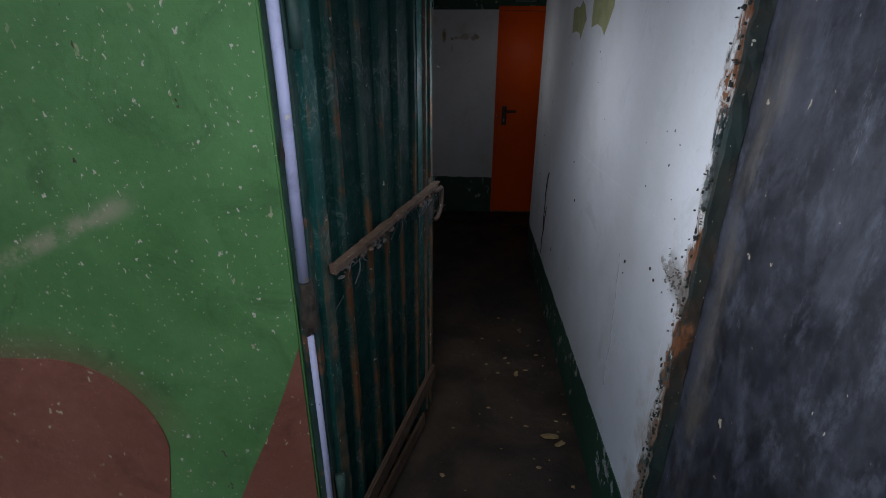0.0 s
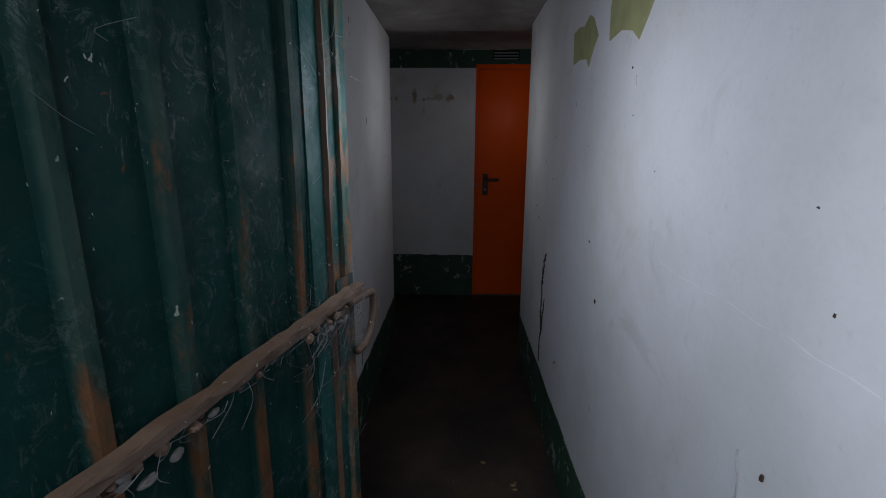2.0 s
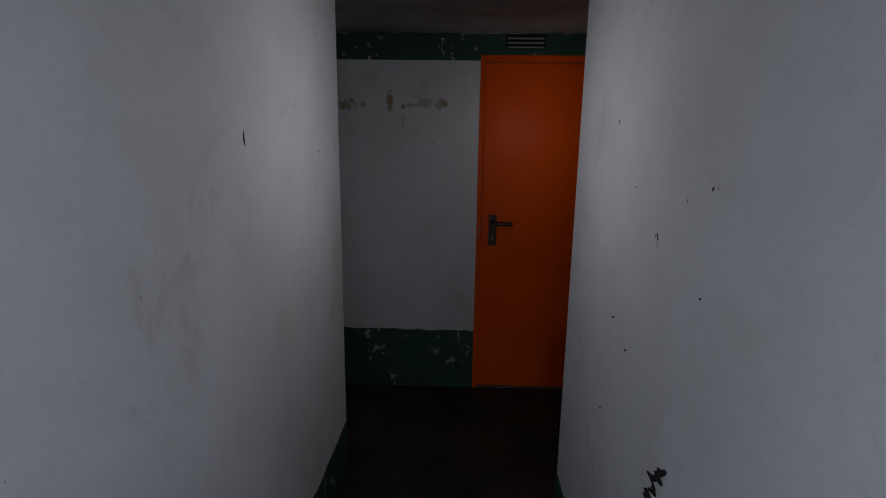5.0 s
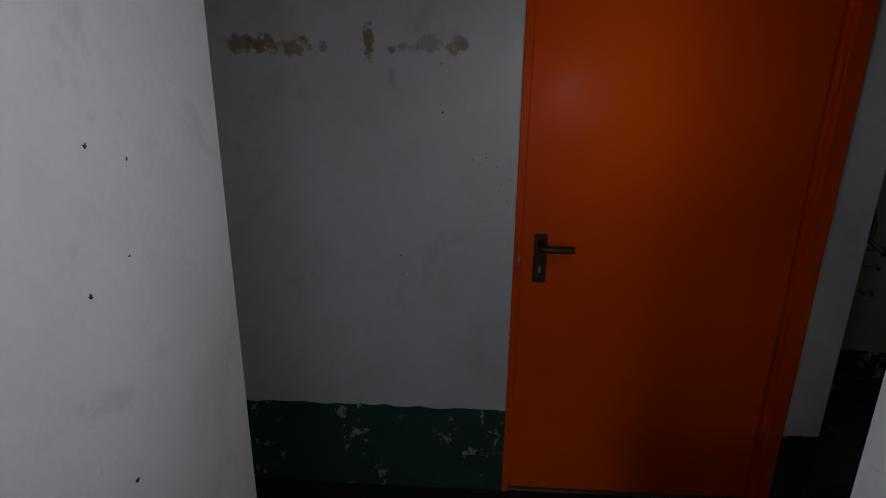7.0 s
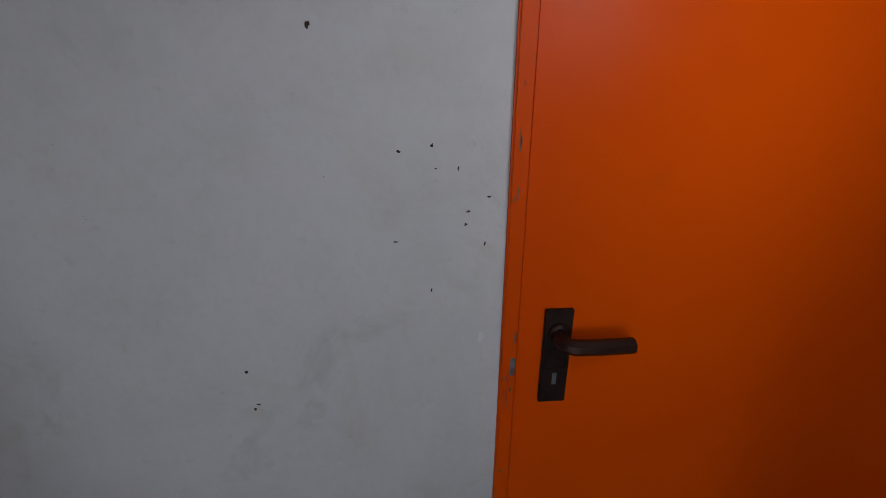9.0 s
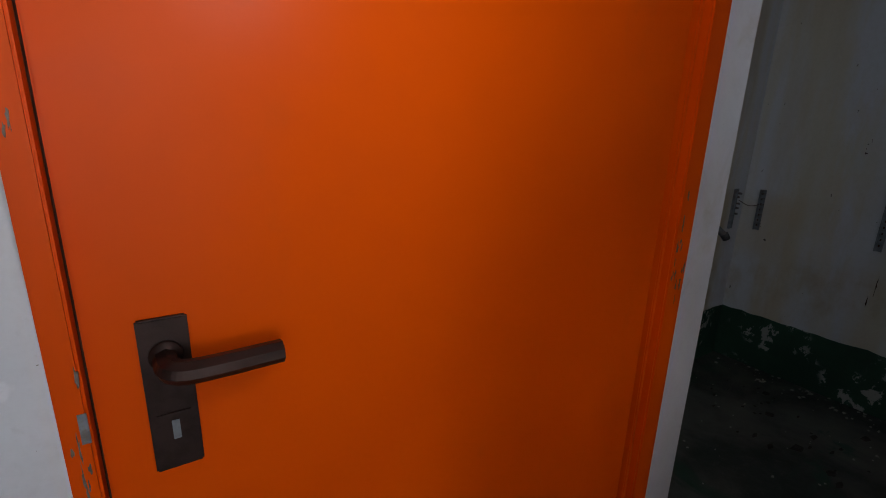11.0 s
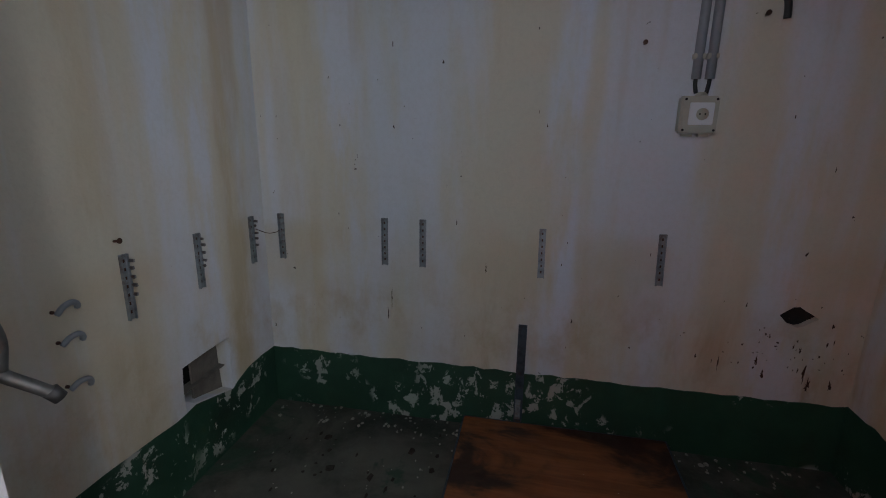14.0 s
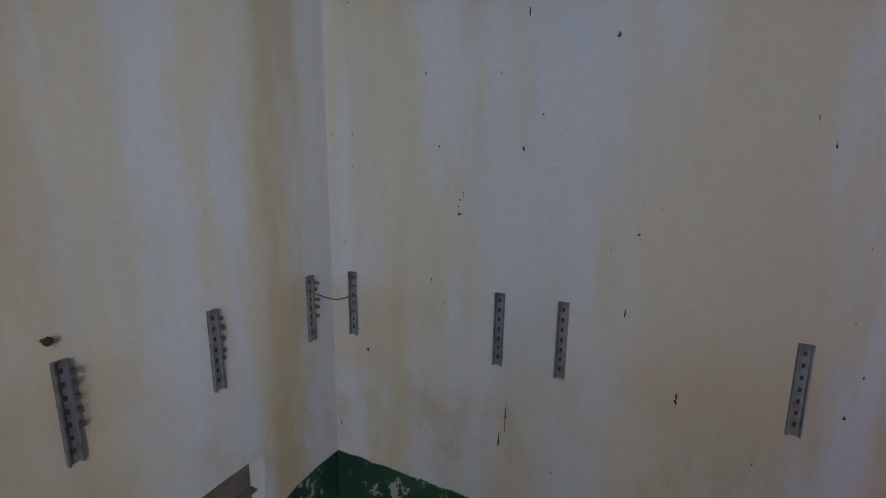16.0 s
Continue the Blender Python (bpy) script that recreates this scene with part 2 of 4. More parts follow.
def concrete(name, dark, light, rough, seed=0.0, tint=None):
    m = Mat(name, rough)
    off = (seed, seed, seed)
    c = m.mix(m.step(m.noise(2.4, 6, 0.65, off=off, warp=0.5), 0.35, 0.68), dark, light)
    c = m.mix(m.op("MULTIPLY", m.step(m.noise(40, 4, 0.7), 0.5, 0.75), 0.4), c, light)
    if tint is not None:
        c = m.mix(m.step(m.noise(1.7, 5, 0.7, off=(4, 1, 9), warp=0.8), 0.52, 0.60), c, tint)
    c = m.mix(m.specks(30, 0.10, 0.12), c, tuple(min(0.3, x * 2.5) for x in light))
    c = m.mix(m.specks(14, 0.07, 0.12), c, (0.012, 0.010, 0.008))
    return m.done(c, m.step(m.noise(3, 4, off=off), 0.35, 0.65, rough - 0.2, rough + 0.05), m.noise(22, 6, 0.65), 0.4, 0.01)


def old_paint(name, base, other, seed, specks_light=0.35, metal_rust=0.0, rough=0.6, scrape=False):
    """Weathered paint: two tones, scuffs, pale chips, dark dots and rust."""
    m = Mat(name, rough)
    off = (seed, seed * 0.7, seed * 1.9)
    c = m.mix(m.step(m.noise(2.6, 6, 0.65, off=off, warp=0.4), 0.35, 0.7), base, other)
    scuff = m.step(m.noise(9, 7, 0.72, off=off, warp=0.6), 0.60, 0.78)
    c = m.mix(m.op("MULTIPLY", scuff, 0.45), c, tuple(min(1, x * 1.5 + 0.10) for x in base))
    if metal_rust:
        r = m.step(m.noise(7, 6, 0.7, (1, 1, 0.5), off), 0.60, 0.68)
        c = m.mix(m.op("MULTIPLY", r, metal_rust), c, (0.20, 0.075, 0.03))
    if scrape:
        line = m.op("SUBTRACT", m.axis(2), m.op("ADD", m.op("MULTIPLY", m.axis(0), 0.44), 1.676))
        mark = m.op("MULTIPLY", m.band(line, -0.025, 0.02, 0.02), m.band(m.axis(0), -1.8, -1.0, 0.05))
        mark = m.op("MULTIPLY", mark, m.step(m.noise(12, 6, 0.7), 0.38, 0.6))
        c = m.mix(m.op("MULTIPLY", mark, 0.7), c, (0.30, 0.29, 0.20))
        sx = m.op("MAXIMUM", m.op("ADD", m.axis(0), 1.34), 0.0)
        sz = m.op("MAXIMUM", m.op("SUBTRACT", m.axis(2), 0.50), 0.0)
        far = m.op("SQRT", m.op("ADD", m.op("MULTIPLY", sx, sx), m.op("MULTIPLY", sz, sz)), 0)
        mist = m.op("MULTIPLY", m.step(m.op("ADD", far, m.op("MULTIPLY", m.noise(5, 4, 0.6), 0.08)), 0.45, 0.30), m.step(m.axis(2), 0.45, 0.75))
        c = m.mix(m.op("MULTIPLY", mist, 0.7), c, (0.15, 0.085, 0.05))
    dirt = m.step(m.noise(5, 6, 0.75, off=(seed, 3, 8), warp=0.8), 0.50, 0.72)
    c = m.mix(m.op("MULTIPLY", dirt, 0.55), c, tuple(x * 0.45 for x in base))
    many = m.step(m.noise(3.5, 4, 0.6, off=(seed, 8, 3)), 0.35, 0.6)
    c = m.mix(m.op("MULTIPLY", m.specks(30, specks_light * 1.1, 0.17, (1, 1, 0.6), off), many), c, (0.40, 0.37, 0.25))
    c = m.mix(m.specks(48, specks_light * 1.1, 0.20, (1, 1, 0.7), off), c, (0.44, 0.43, 0.36))
    c = m.mix(m.specks(90, specks_light * 1.2, 0.22, (1, 1, 0.7), off), c, (0.38, 0.37, 0.30))
    c = m.mix(m.specks(60, 0.25, 0.16, (1, 1, 0.7), (seed + 2, 6, 1)), c, (0.05, 0.04, 0.03))
    c = m.mix(m.specks(15, 0.22, 0.14, (1, 1, 0.6), (seed + 5, 1, 2)), c, (0.05, 0.025, 0.018))
    return m.done(c, m.step(m.noise(12, 4), 0.35, 0.7, rough - 0.15, rough + 0.2), m.noise(26, 6, 0.7, off=off), 0.4, 0.006)


def mottled_dark():
    """Blackened wall paint with blue grey bloom, runs and pale crumbs."""
    m = Mat("grey_black_mottled_paint", 0.7)
    c = m.mix(m.step(m.noise(5, 8, 0.72, (1, 1.2, 0.8), warp=0.5), 0.34, 0.68), (0.011, 0.012, 0.016), (0.050, 0.053, 0.068))
    c = m.mix(m.op("MULTIPLY", m.step(m.noise(16, 8, 0.75, (1, 1.3, 0.6), (3, 4, 1)), 0.48, 0.70), 0.6), c, (0.10, 0.105, 0.135))
    c = m.mix(m.op("MULTIPLY", m.step(m.noise(7, 8, 0.78, (1, 1.5, 0.35), (8, 4, 1)), 0.60, 0.72), 0.7), c, (0.27, 0.28, 0.31))
    c = m.mix(m.op("MULTIPLY", m.step(m.noise(9, 7, 0.75, (1, 1.2, 0.8), (5, 5, 5)), 0.55, 0.66), 0.8), c, (0.010, 0.010, 0.012))
    stripe = m.op("MULTIPLY", m.band(m.axis(1), 0.31, 0.38, 0.03), m.step(m.noise(6, 5, 0.7, (1, 1, 0.3)), 0.45, 0.62))
    c = m.mix(m.op("MULTIPLY", stripe, 0.45), c, (0.17, 0.14, 0.10))
    c = m.mix(m.specks(34, 0.35, 0.21, (1, 1, 0.7)), c, (0.42, 0.36, 0.26))
    c = m.mix(m.specks(70, 0.40, 0.24, (1, 1, 0.7)), c, (0.36, 0.33, 0.28))
    c = m.mix(m.specks(40, 0.3, 0.14, (1, 1, 0.6), (4, 2, 8)), c, (0.008, 0.007, 0.007))
    return m.done(c, m.step(m.noise(9, 5), 0.35, 0.7, 0.5, 0.85), m.noise(24, 7, 0.7), 0.3, 0.006)


def metal(name, colour, rough=0.45, rust=0.0):
    m = Mat(name, rough, 0.7)
    c = m.mix(m.step(m.noise(30, 5, 0.6), 0.4, 0.7), colour, tuple(x * 0.6 for x in colour))
    if rust:
        c = m.mix(m.op("MULTIPLY", m.step(m.noise(18, 5, 0.7), 0.52, 0.64), rust), c, (0.16, 0.07, 0.035))
    return m.done(c, None, m.noise(50, 4), 0.3, 0.002)


def plain(name, colour, rough=0.6, vary=0.25, scale=14):
    m = Mat(name, rough)
    c = m.mix(m.step(m.noise(scale, 5, 0.65), 0.35, 0.7), colour, tuple(x * (1 - vary) for x in colour))
    return m.done(c, None, m.noise(scale * 3, 4), 0.2, 0.003)


def orange_paint():
    m = Mat("orange_gloss_paint", 0.42)
    m.b.inputs["Specular IOR Level"].default_value = 0.10
    c = m.mix(m.step(m.noise(1.6, 3, 0.5), 0.35, 0.7), (0.78, 0.088, 0.0005), (0.70, 0.072, 0.0005))
    c = m.mix(m.op("MULTIPLY", m.step(m.noise(6, 5, 0.6, (1, 1, 0.5)), 0.6, 0.8), 0.3), c, (0.50, 0.10, 0.02))
    c = m.mix(m.op("MULTIPLY", m.specks(7, 0.22, 0.06, (1, 1, 0.28)), 0.8), c, (0.10, 0.022, 0.008))
    c = m.mix(m.op("MULTIPLY", m.specks(9, 0.16, 0.04, (1.6, 1, 0.16), (3, 3, 3)), 0.7), c, (0.72, 0.36, 0.12))
    return m.done(c, m.step(m.noise(9, 5, 0.6), 0.3, 0.75, 0.33, 0.44), m.noise(45, 3, 0.5), 0.05, 0.003)


def sheet_paint(name, web_lo, web_hi, web_most):
    """Dark green sheet metal with rust runs, dust and grey web."""
    m = Mat(name, 0.5)
    m.b.inputs["Specular IOR Level"].default_value = 0.3
    c = m.mix(m.step(m.noise(3, 5, 0.6), 0.35, 0.7), (0.0010, 0.036, 0.032), (0.0018, 0.058, 0.051))
    web = m.op("MULTIPLY", m.step(m.noise(6, 7, 0.75, (1, 1, 0.45), warp=1.2), web_lo, web_hi), web_most)
    c = m.mix(web, c, (0.055, 0.10, 0.10))
    rust = m.step(m.noise(7, 6, 0.72, (1, 1, 0.35), (2, 2, 2)), 0.63, 0.71)
    c = m.mix(m.op("MULTIPLY", rust, 0.8), c, (0.16, 0.065, 0.028))
    top = m.op("MULTIPLY", m.step(m.axis(1), -0.004, -0.013), m.step(m.noise(26, 5, 0.7, (1, 1, 0.3), (3, 9, 1)), 0.32, 0.55))
    c = m.mix(m.op("MULTIPLY", top, m.step(m.noise(7, 5, 0.7, (1, 1, 0.5), (6, 1, 3)), 0.34, 0.66, 0.05, 0.6)), c, (0.065, 0.115, 0.095))
    c = m.mix(m.op("MULTIPLY", top, m.op("MAXIMUM", m.step(m.noise(9, 6, 0.7, (1, 1, 0.4), (1, 7, 3)), 0.50, 0.60), m.op("MULTIPLY", m.step(m.axis(2), 1.10, 1.02), m.step(m.noise(12, 6, 0.7, (1, 1, 0.3), (4, 7, 3)), 0.40, 0.55)))), c, (0.17, 0.080, 0.034))
    veil = m.op("MULTIPLY", m.op("MULTIPLY", m.band(m.axis(2), 1.40, 1.72, 0.10), m.band(m.axis(0), 0.66, 0.80, 0.03)), m.step(m.noise(11, 8, 0.78, (1, 1, 0.7), (4, 4, 2), 1.0), 0.46, 0.68, 0.0, 0.5))
    c = m.mix(veil, c, (0.15, 0.18, 0.19))
    foot_rust = m.op("MULTIPLY", m.step(m.axis(0), 0.71, 0.76), m.step(m.noise(16, 8, 0.76, (1, 1, 0.45), (8, 3, 1), 0.6), 0.48, 0.58))
    c = m.mix(m.op("MULTIPLY", foot_rust, m.step(m.axis(2), 1.75, 1.15, 0.25, 0.9)), c, (0.17, 0.072, 0.030))
    lock = m.op("MULTIPLY", m.band(m.axis(2), 0.92, 1.12, 0.10), m.step(m.axis(0), 0.66, 0.76))
    c = m.mix(m.op("MULTIPLY", lock, m.step(m.noise(14, 7, 0.75, (1, 1, 0.5), (5, 2, 6), 0.6), 0.48, 0.57, 0.0, 0.8)), c, (0.15, 0.055, 0.022))
    c = m.mix(m.op("MULTIPLY", lock, m.step(m.noise(20, 7, 0.75, (1, 1, 0.4), (1, 2, 9), 0.9), 0.52, 0.62, 0.0, 0.7)), c, (0.22, 0.23, 0.22))
    fine = m.step(m.noise(60, 4, 0.75, (1, 1, 0.25), warp=1.5), 0.60, 0.72)
    c = m.mix(m.op("MULTIPLY", fine, m.step(m.noise(4, 4, 0.6, off=(3, 3, 8)), 0.45, 0.65, 0.0, 0.6)), c, (0.26, 0.30, 0.30))
    thread = m.op("MULTIPLY", m.step(m.noise(24, 9, 0.82, (1, 1, 0.8), (2, 5, 9), 2.2), 0.52, 0.60), m.step(m.noise(3.2, 4, 0.6, off=(6, 1, 2)), 0.40, 0.62, 0.0, 0.45))
    c = m.mix(thread, c, (0.17, 0.21, 0.21))
    c = m.mix(m.specks(44, 0.42, 0.20, (1, 1, 0.6)), c, (0.42, 0.46, 0.42))
    c = m.mix(m.specks(90, 0.35, 0.16, (1, 1, 0.5)), c, (0.30, 0.33, 0.30))
    c = m.mix(m.specks(22, 0.40, 0.12, (0.5, 1, 1.9), (1, 4, 2)), c, (0.40, 0.36, 0.28))
    c = m.mix(m.specks(14, 0.24, 0.20, (1.2, 1, 0.7), (9, 4, 2)), c, (0.16, 0.06, 0.02))
    return m.done(c, m.step(m.noise(10, 5, 0.7), 0.35, 0.65, 0.5, 0.8), m.noise(20, 6, 0.65), 0.4, 0.004)


def board_wood():
    m = Mat("brown_plywood", 0.55)
    grain = m.noise(9, 6, 0.6, (5, 0.35, 1), warp=0.4)
    c = m.mix(m.step(grain, 0.3, 0.7), (0.26, 0.095, 0.03), (0.17, 0.058, 0.02))
    c = m.mix(m.step(m.noise(2.6, 5, 0.65, (1.5, 0.6, 1), (2, 5, 1), 0.5), 0.50, 0.64), c, (0.03, 0.013, 0.008))
    c = m.mix(m.specks(24, 0.1, 0.1), c, (0.35, 0.30, 0.22))
    return m.done(c, m.step(m.noise(5, 4), 0.35, 0.65, 0.4, 0.7), grain, 0.25, 0.003)


WHITE_A = plaster_white("white_plaster", 0.0)
WHITE_B = plaster_white("white_plaster_scuffed", 4.3, edge_wear)
WHITE_END = plaster_white("white_plaster_glue_marks", 8.1, glue_row)
PALE, TAN = (0.585, 0.61, 0.66), (0.42, 0.32, 0.18)
CREAM = plaster_room("damp_cream_plaster", 1.0, ((1, 3.73, 3.86, 0.03, PALE, 1.0), (1, 4.62, 4.84, 0.04, PALE, 0.9), (1, 4.20, 4.42, 0.05, PALE, 0.6), (1, 4.88, 5.08, 0.04, TAN, 0.25), (1, 3.22, 3.36, 0.04, PALE, 0.7), (1, 2.84, 3.06, 0.05, PALE, 0.9)))
CREAM_B = plaster_room("damp_cream_plaster_north", 6.0, ((0, 2.22, 2.55, 0.04, PALE, 1.0), (0, 2.56, 2.72, 0.03, TAN, 0.55), (0, 2.74, 2.82, 0.02, PALE, 0.7), (0, 1.95, 2.12, 0.05, TAN, 0.35)))
GREEN_BASE = paint_green_base("dark_green_base_paint", 0.575)
GREEN_ROOM = paint_green_base("peeling_green_base_paint", 0.545, 3.0, (3.72, 4.42))
CONCRETE = concrete("dirty_brown_concrete", (0.009, 0.007, 0.005), (0.040, 0.027, 0.018), 0.75)
ROOM_FLOOR = concrete("green_painted_concrete", (0.022, 0.028, 0.021), (0.10, 0.10, 0.082), 0.7, 5.0, (0.026, 0.058, 0.036))
CEILING = concrete("sooty_ceiling_plaster", (0.20, 0.185, 0.175), (0.34, 0.32, 0.31), 0.9, 2.0)
YARD = concrete("yard_concrete", (0.10, 0.09, 0.08), (0.20, 0.19, 0.17), 0.85, 7.0)
FACADE = old_paint("weathered_green_wall_paint", (0.060, 0.170, 0.050), (0.085, 0.215, 0.072), 1.0, 0.45, 0.0, 0.6, True)
BROWN = old_paint("red_brown_wall_paint", (0.170, 0.056, 0.036), (0.205, 0.075, 0.050), 2.0, 0.75)
DARKWALL = mottled_dark()
RUSTJAMB = old_paint("rusted_flaking_dark_green_paint", (0.008, 0.026, 0.024), (0.045, 0.030, 0.020), 4.6, 0.25, 1.0)
JAMB = old_paint("rusty_dark_green_paint", (0.010, 0.034, 0.030), (0.022, 0.060, 0.050), 4.0, 0.25, 0.9)
SHEET = sheet_paint("dark_green_sheet_paint", 0.54, 0.80, 0.40)
STILE = sheet_paint("dusty_dark_green_stile_paint", 0.46, 0.76, 0.5)
RUSTBAR = old_paint("rusty_beige_metal", (0.135, 0.092, 0.066), (0.060, 0.032, 0.020), 6.0, 0.35, 1.0)
OLDWOOD = old_paint("grey_brown_worn_wood", (0.085, 0.052, 0.034), (0.052, 0.034, 0.024), 7.0, 0.15)
LILAC = old_paint("pale_lilac_pipe_paint", (0.40, 0.42, 0.62), (0.34, 0.36, 0.55), 8.0, 0.08)
WEBMAT = old_paint("matted_dusty_cobweb", (0.11, 0.095, 0.085), (0.17, 0.165, 0.16), 9.0, 0.3)
WEB = plain("grey_cobweb", (0.17, 0.18, 0.19), 0.9)
DIRT = plain("brown_dirt_crust", (0.040, 0.031, 0.023), 0.95, 0.6, 40)
ORANGE = orange_paint()
BRONZE = metal("brown_anodised_handle", (0.055, 0.032, 0.026), 0.42)
ZINC = metal("galvanised_steel", (0.30, 0.33, 0.35), 0.5, 0.45)
BLUESTEEL = metal("grey_blue_painted_steel", (0.075, 0.105, 0.135), 0.5, 0.2)
LEADPIPE = metal("dull_grey_pipe", (0.12, 0.12, 0.115), 0.5, 0.2)
BLACK = plain("black_cable_rubber", (0.018, 0.017, 0.017), 0.6)
CONDUIT = plain("grey_plastic_conduit", (0.25, 0.27, 0.29), 0.5, 0.15)
BOXGREY = plain("yellowed_grey_plastic", (0.42, 0.40, 0.32), 0.45, 0.12)
PANELWHITE = plain("white_plastic_insert", (0.72, 0.74, 0.74), 0.25, 0.06)
OLIVE = plain("bare_olive_plaster", (0.36, 0.36, 0.17), 0.85, 0.2)
# near-black for cracks, gaps and screws; also painted shade in the wall holes
SHADE_BLACK = plain("near_black_shade_and_marks", (0.012, 0.010, 0.009), 0.95, 0.4)
RUSTMARK = plain("rust_brown_mark", (0.075, 0.032, 0.018), 0.9, 0.4, 60)
WOOD = board_wood()
BOARDGREY = plain("grey_cement_board", (0.15, 0.135, 0.115), 0.9, 0.35)


# ---- mesh helpers ----
def part(name, bm, material, parent=None, label="", smooth=False):
    me = bpy.data.meshes.new(name)
    bmesh.ops.recalc_face_normals(bm, faces=bm.faces)
    bm.to_mesh(me)
    bm.free()
    me.materials.append(material)
    if smooth:
        me.polygons.foreach_set("use_smooth", [True] * len(me.polygons))
    ob = new(name, me)
    if parent is not None:
        ob.parent = parent
    return tagged(ob, label)


def empty(name, m, label, category, group=""):
    ob = new(name)
    ob.matrix_basis = m
    return tagged(ob, label, category, group)


def slab(bm, x0, y0, z0, x1, y1, z1, bevel=0.0):
    made = bmesh.ops.create_cube(bm, size=1)["verts"]
    for v in made:
        v.co = ((x0 + x1) / 2 + v.co.x * (x1 - x0), (y0 + y1) / 2 + v.co.y * (y1 - y0), (z0 + z1) / 2 + v.co.z * (z1 - z0))
    if bevel:
        edges = list({e for v in made for e in v.link_edges})
        bmesh.ops.bevel(bm, geom=edges, offset=bevel, segments=2, affect="EDGES")
    return bm


def block(*a, bevel=0.0):
    return slab(bmesh.new(), *a, bevel=bevel)


def sweep(pts, r, n=10, bm=None):
    """A round bar along a line of points."""
    bm = bm or bmesh.new()
    pts = [Vector(p) for p in pts]
    rings = []
    for i, p in enumerate(pts):
        d = (pts[min(i + 1, len(pts) - 1)] - pts[max(i - 1, 0)]).normalized()
        a = d.orthogonal().normalized() if i == 0 else (rings[-1][1] - d * rings[-1][1].dot(d)).normalized()
        b = d.cross(a)
        rad = r[i] if isinstance(r, (list, tuple)) else r
        rings.append(([bm.verts.new(p + (a * math.cos(2 * math.pi * k / n) + b * math.sin(2 * math.pi * k / n)) * rad) for k in range(n)], a))
    for (u, _), (w, _) in zip(rings, rings[1:]):
        for k in range(n):
            bm.faces.new((u[k], u[(k + 1) % n], w[(k + 1) % n], w[k]))
    bm.faces.new(rings[0][0][::-1])
    bm.faces.new(rings[-1][0])
    return bm


def bend(pts, steps=6):
    """A smooth line through points (Catmull-Rom)."""
    p = [Vector(q) for q in pts]
    p = [p[0] * 2 - p[1]] + p + [p[-1] * 2 - p[-2]]
    out = []
    for a, b, c, d in zip(p, p[1:], p[2:], p[3:]):
        for k in range(steps):
            t = k / steps
            out.append(0.5 * ((2 * b) + (c - a) * t + (2 * a - 5 * b + 4 * c - d) * t * t + (3 * b - a - 3 * c + d) * t ** 3))
    return out + [p[-2]]


def pierced(axis, at, thick, outer, holes):
    """A wall with openings: outer and holes are outlines in (along, z); the wall fills at..at+thick on the axis."""
    bm = bmesh.new()

    def co(p, d):
        return (d, p[0], p[1]) if axis == "x" else (p[0], d, p[1])

    loops = []
    for d in (at, at + thick):
        edges, side = [], []
        for outline in (outer, *holes):
            vs = [bm.verts.new(co(p, d)) for p in outline]
            edges += [bm.edges.new((vs[k], vs[(k + 1) % len(vs)])) for k in range(len(vs))]
            side.append(vs)
        bmesh.ops.triangle_fill(bm, use_beauty=True, edges=edges)
        loops.append(side)
    for u, w in zip(*loops):
        for k in range(len(u)):
            bm.faces.new((u[k], u[(k + 1) % len(u)], w[(k + 1) % len(u)], w[k]))
    return bm


def rect(a0, z0, a1, z1):
    return [(a0, z0), (a1, z0), (a1, z1), (a0, z1)]


def ragged(cx, cz, rx, rz, n, rough, seed, power=1.0):
    """An uneven closed outline round a centre."""
    rnd = random.Random(seed)
    out = []
    for k in range(n):
        a = 2 * math.pi * k / n
        c, s = math.cos(a), math.sin(a)
        f = 1 + rnd.uniform(-rough, rough)
        out.append((cx + rx * f * math.copysign(abs(c) ** power, c), cz + rz * f * math.copysign(abs(s) ** power, s)))
    return out


def patch(axis, at, thick, outline):
    """A thin flake with the given outline."""
    return pierced(axis, at, thick, outline, ())


def wavy_band(axis, at, thick, a0, a1, z0, z1, seed, wave=0.006):
    """A painted band with an uneven upper edge."""
    rnd = random.Random(seed)
    n = max(4, int(abs(a1 - a0) / 0.05))
    top = [(a1 + (a0 - a1) * k / n, z1 + rnd.uniform(-wave, wave)) for k in range(n + 1)]
    return patch(axis, at, thick, [(a0, z0), (a1, z0)] + top)


def setting(name, bm, material, label):
    return tagged(part(name, bm, material), label, name.split("_")[0], kind="structure")


# ---- the setting ----
H1, H2 = 2.11, 2.20
LEDGE = 1.155
XL, XR = -0.622, 0.289
XE, YN, YS = 2.857, 5.155, 2.62
FZ = 0.09

setting("floor", block(-2.3, 0.40, -0.2, 1.25, 4.7, 0.0), CONCRETE, "dark dirty concrete floor of a narrow corridor")
setting("floor_room", block(1.2501, 2.4, -0.2, 3.1, 5.4, FZ), ROOM_FLOOR, "worn green painted concrete floor with dirt")
bm = bmesh.new()
slab(bm, -80, -80, -0.25, 80, 0.3995, -0.004)
setting("ground", bm, YARD, "grey concrete ground in front of the entrance")
setting("ceiling", block(-0.9, 0.55, H1, 0.55, 3.45, 2.45), CEILING, "sooty grey plaster ceiling of the corridor")
setting("ceiling_passage", block(-2.3, 3.4505, H2, 1.2495, 4.7, 2.45), CEILING, "sooty grey plaster ceiling of the passage")
setting("ceiling_room", block(1.25, 2.4, 2.35, 3.1, 5.4, 2.6), CEILING, "stained plaster ceiling of the room")
setting("wall_left", block(XL - 0.24, 0.55, 0, XL, 3.605, H1 - 0.001, bevel=0.004), WHITE_A, "white painted plaster corridor wall with small dark specks")
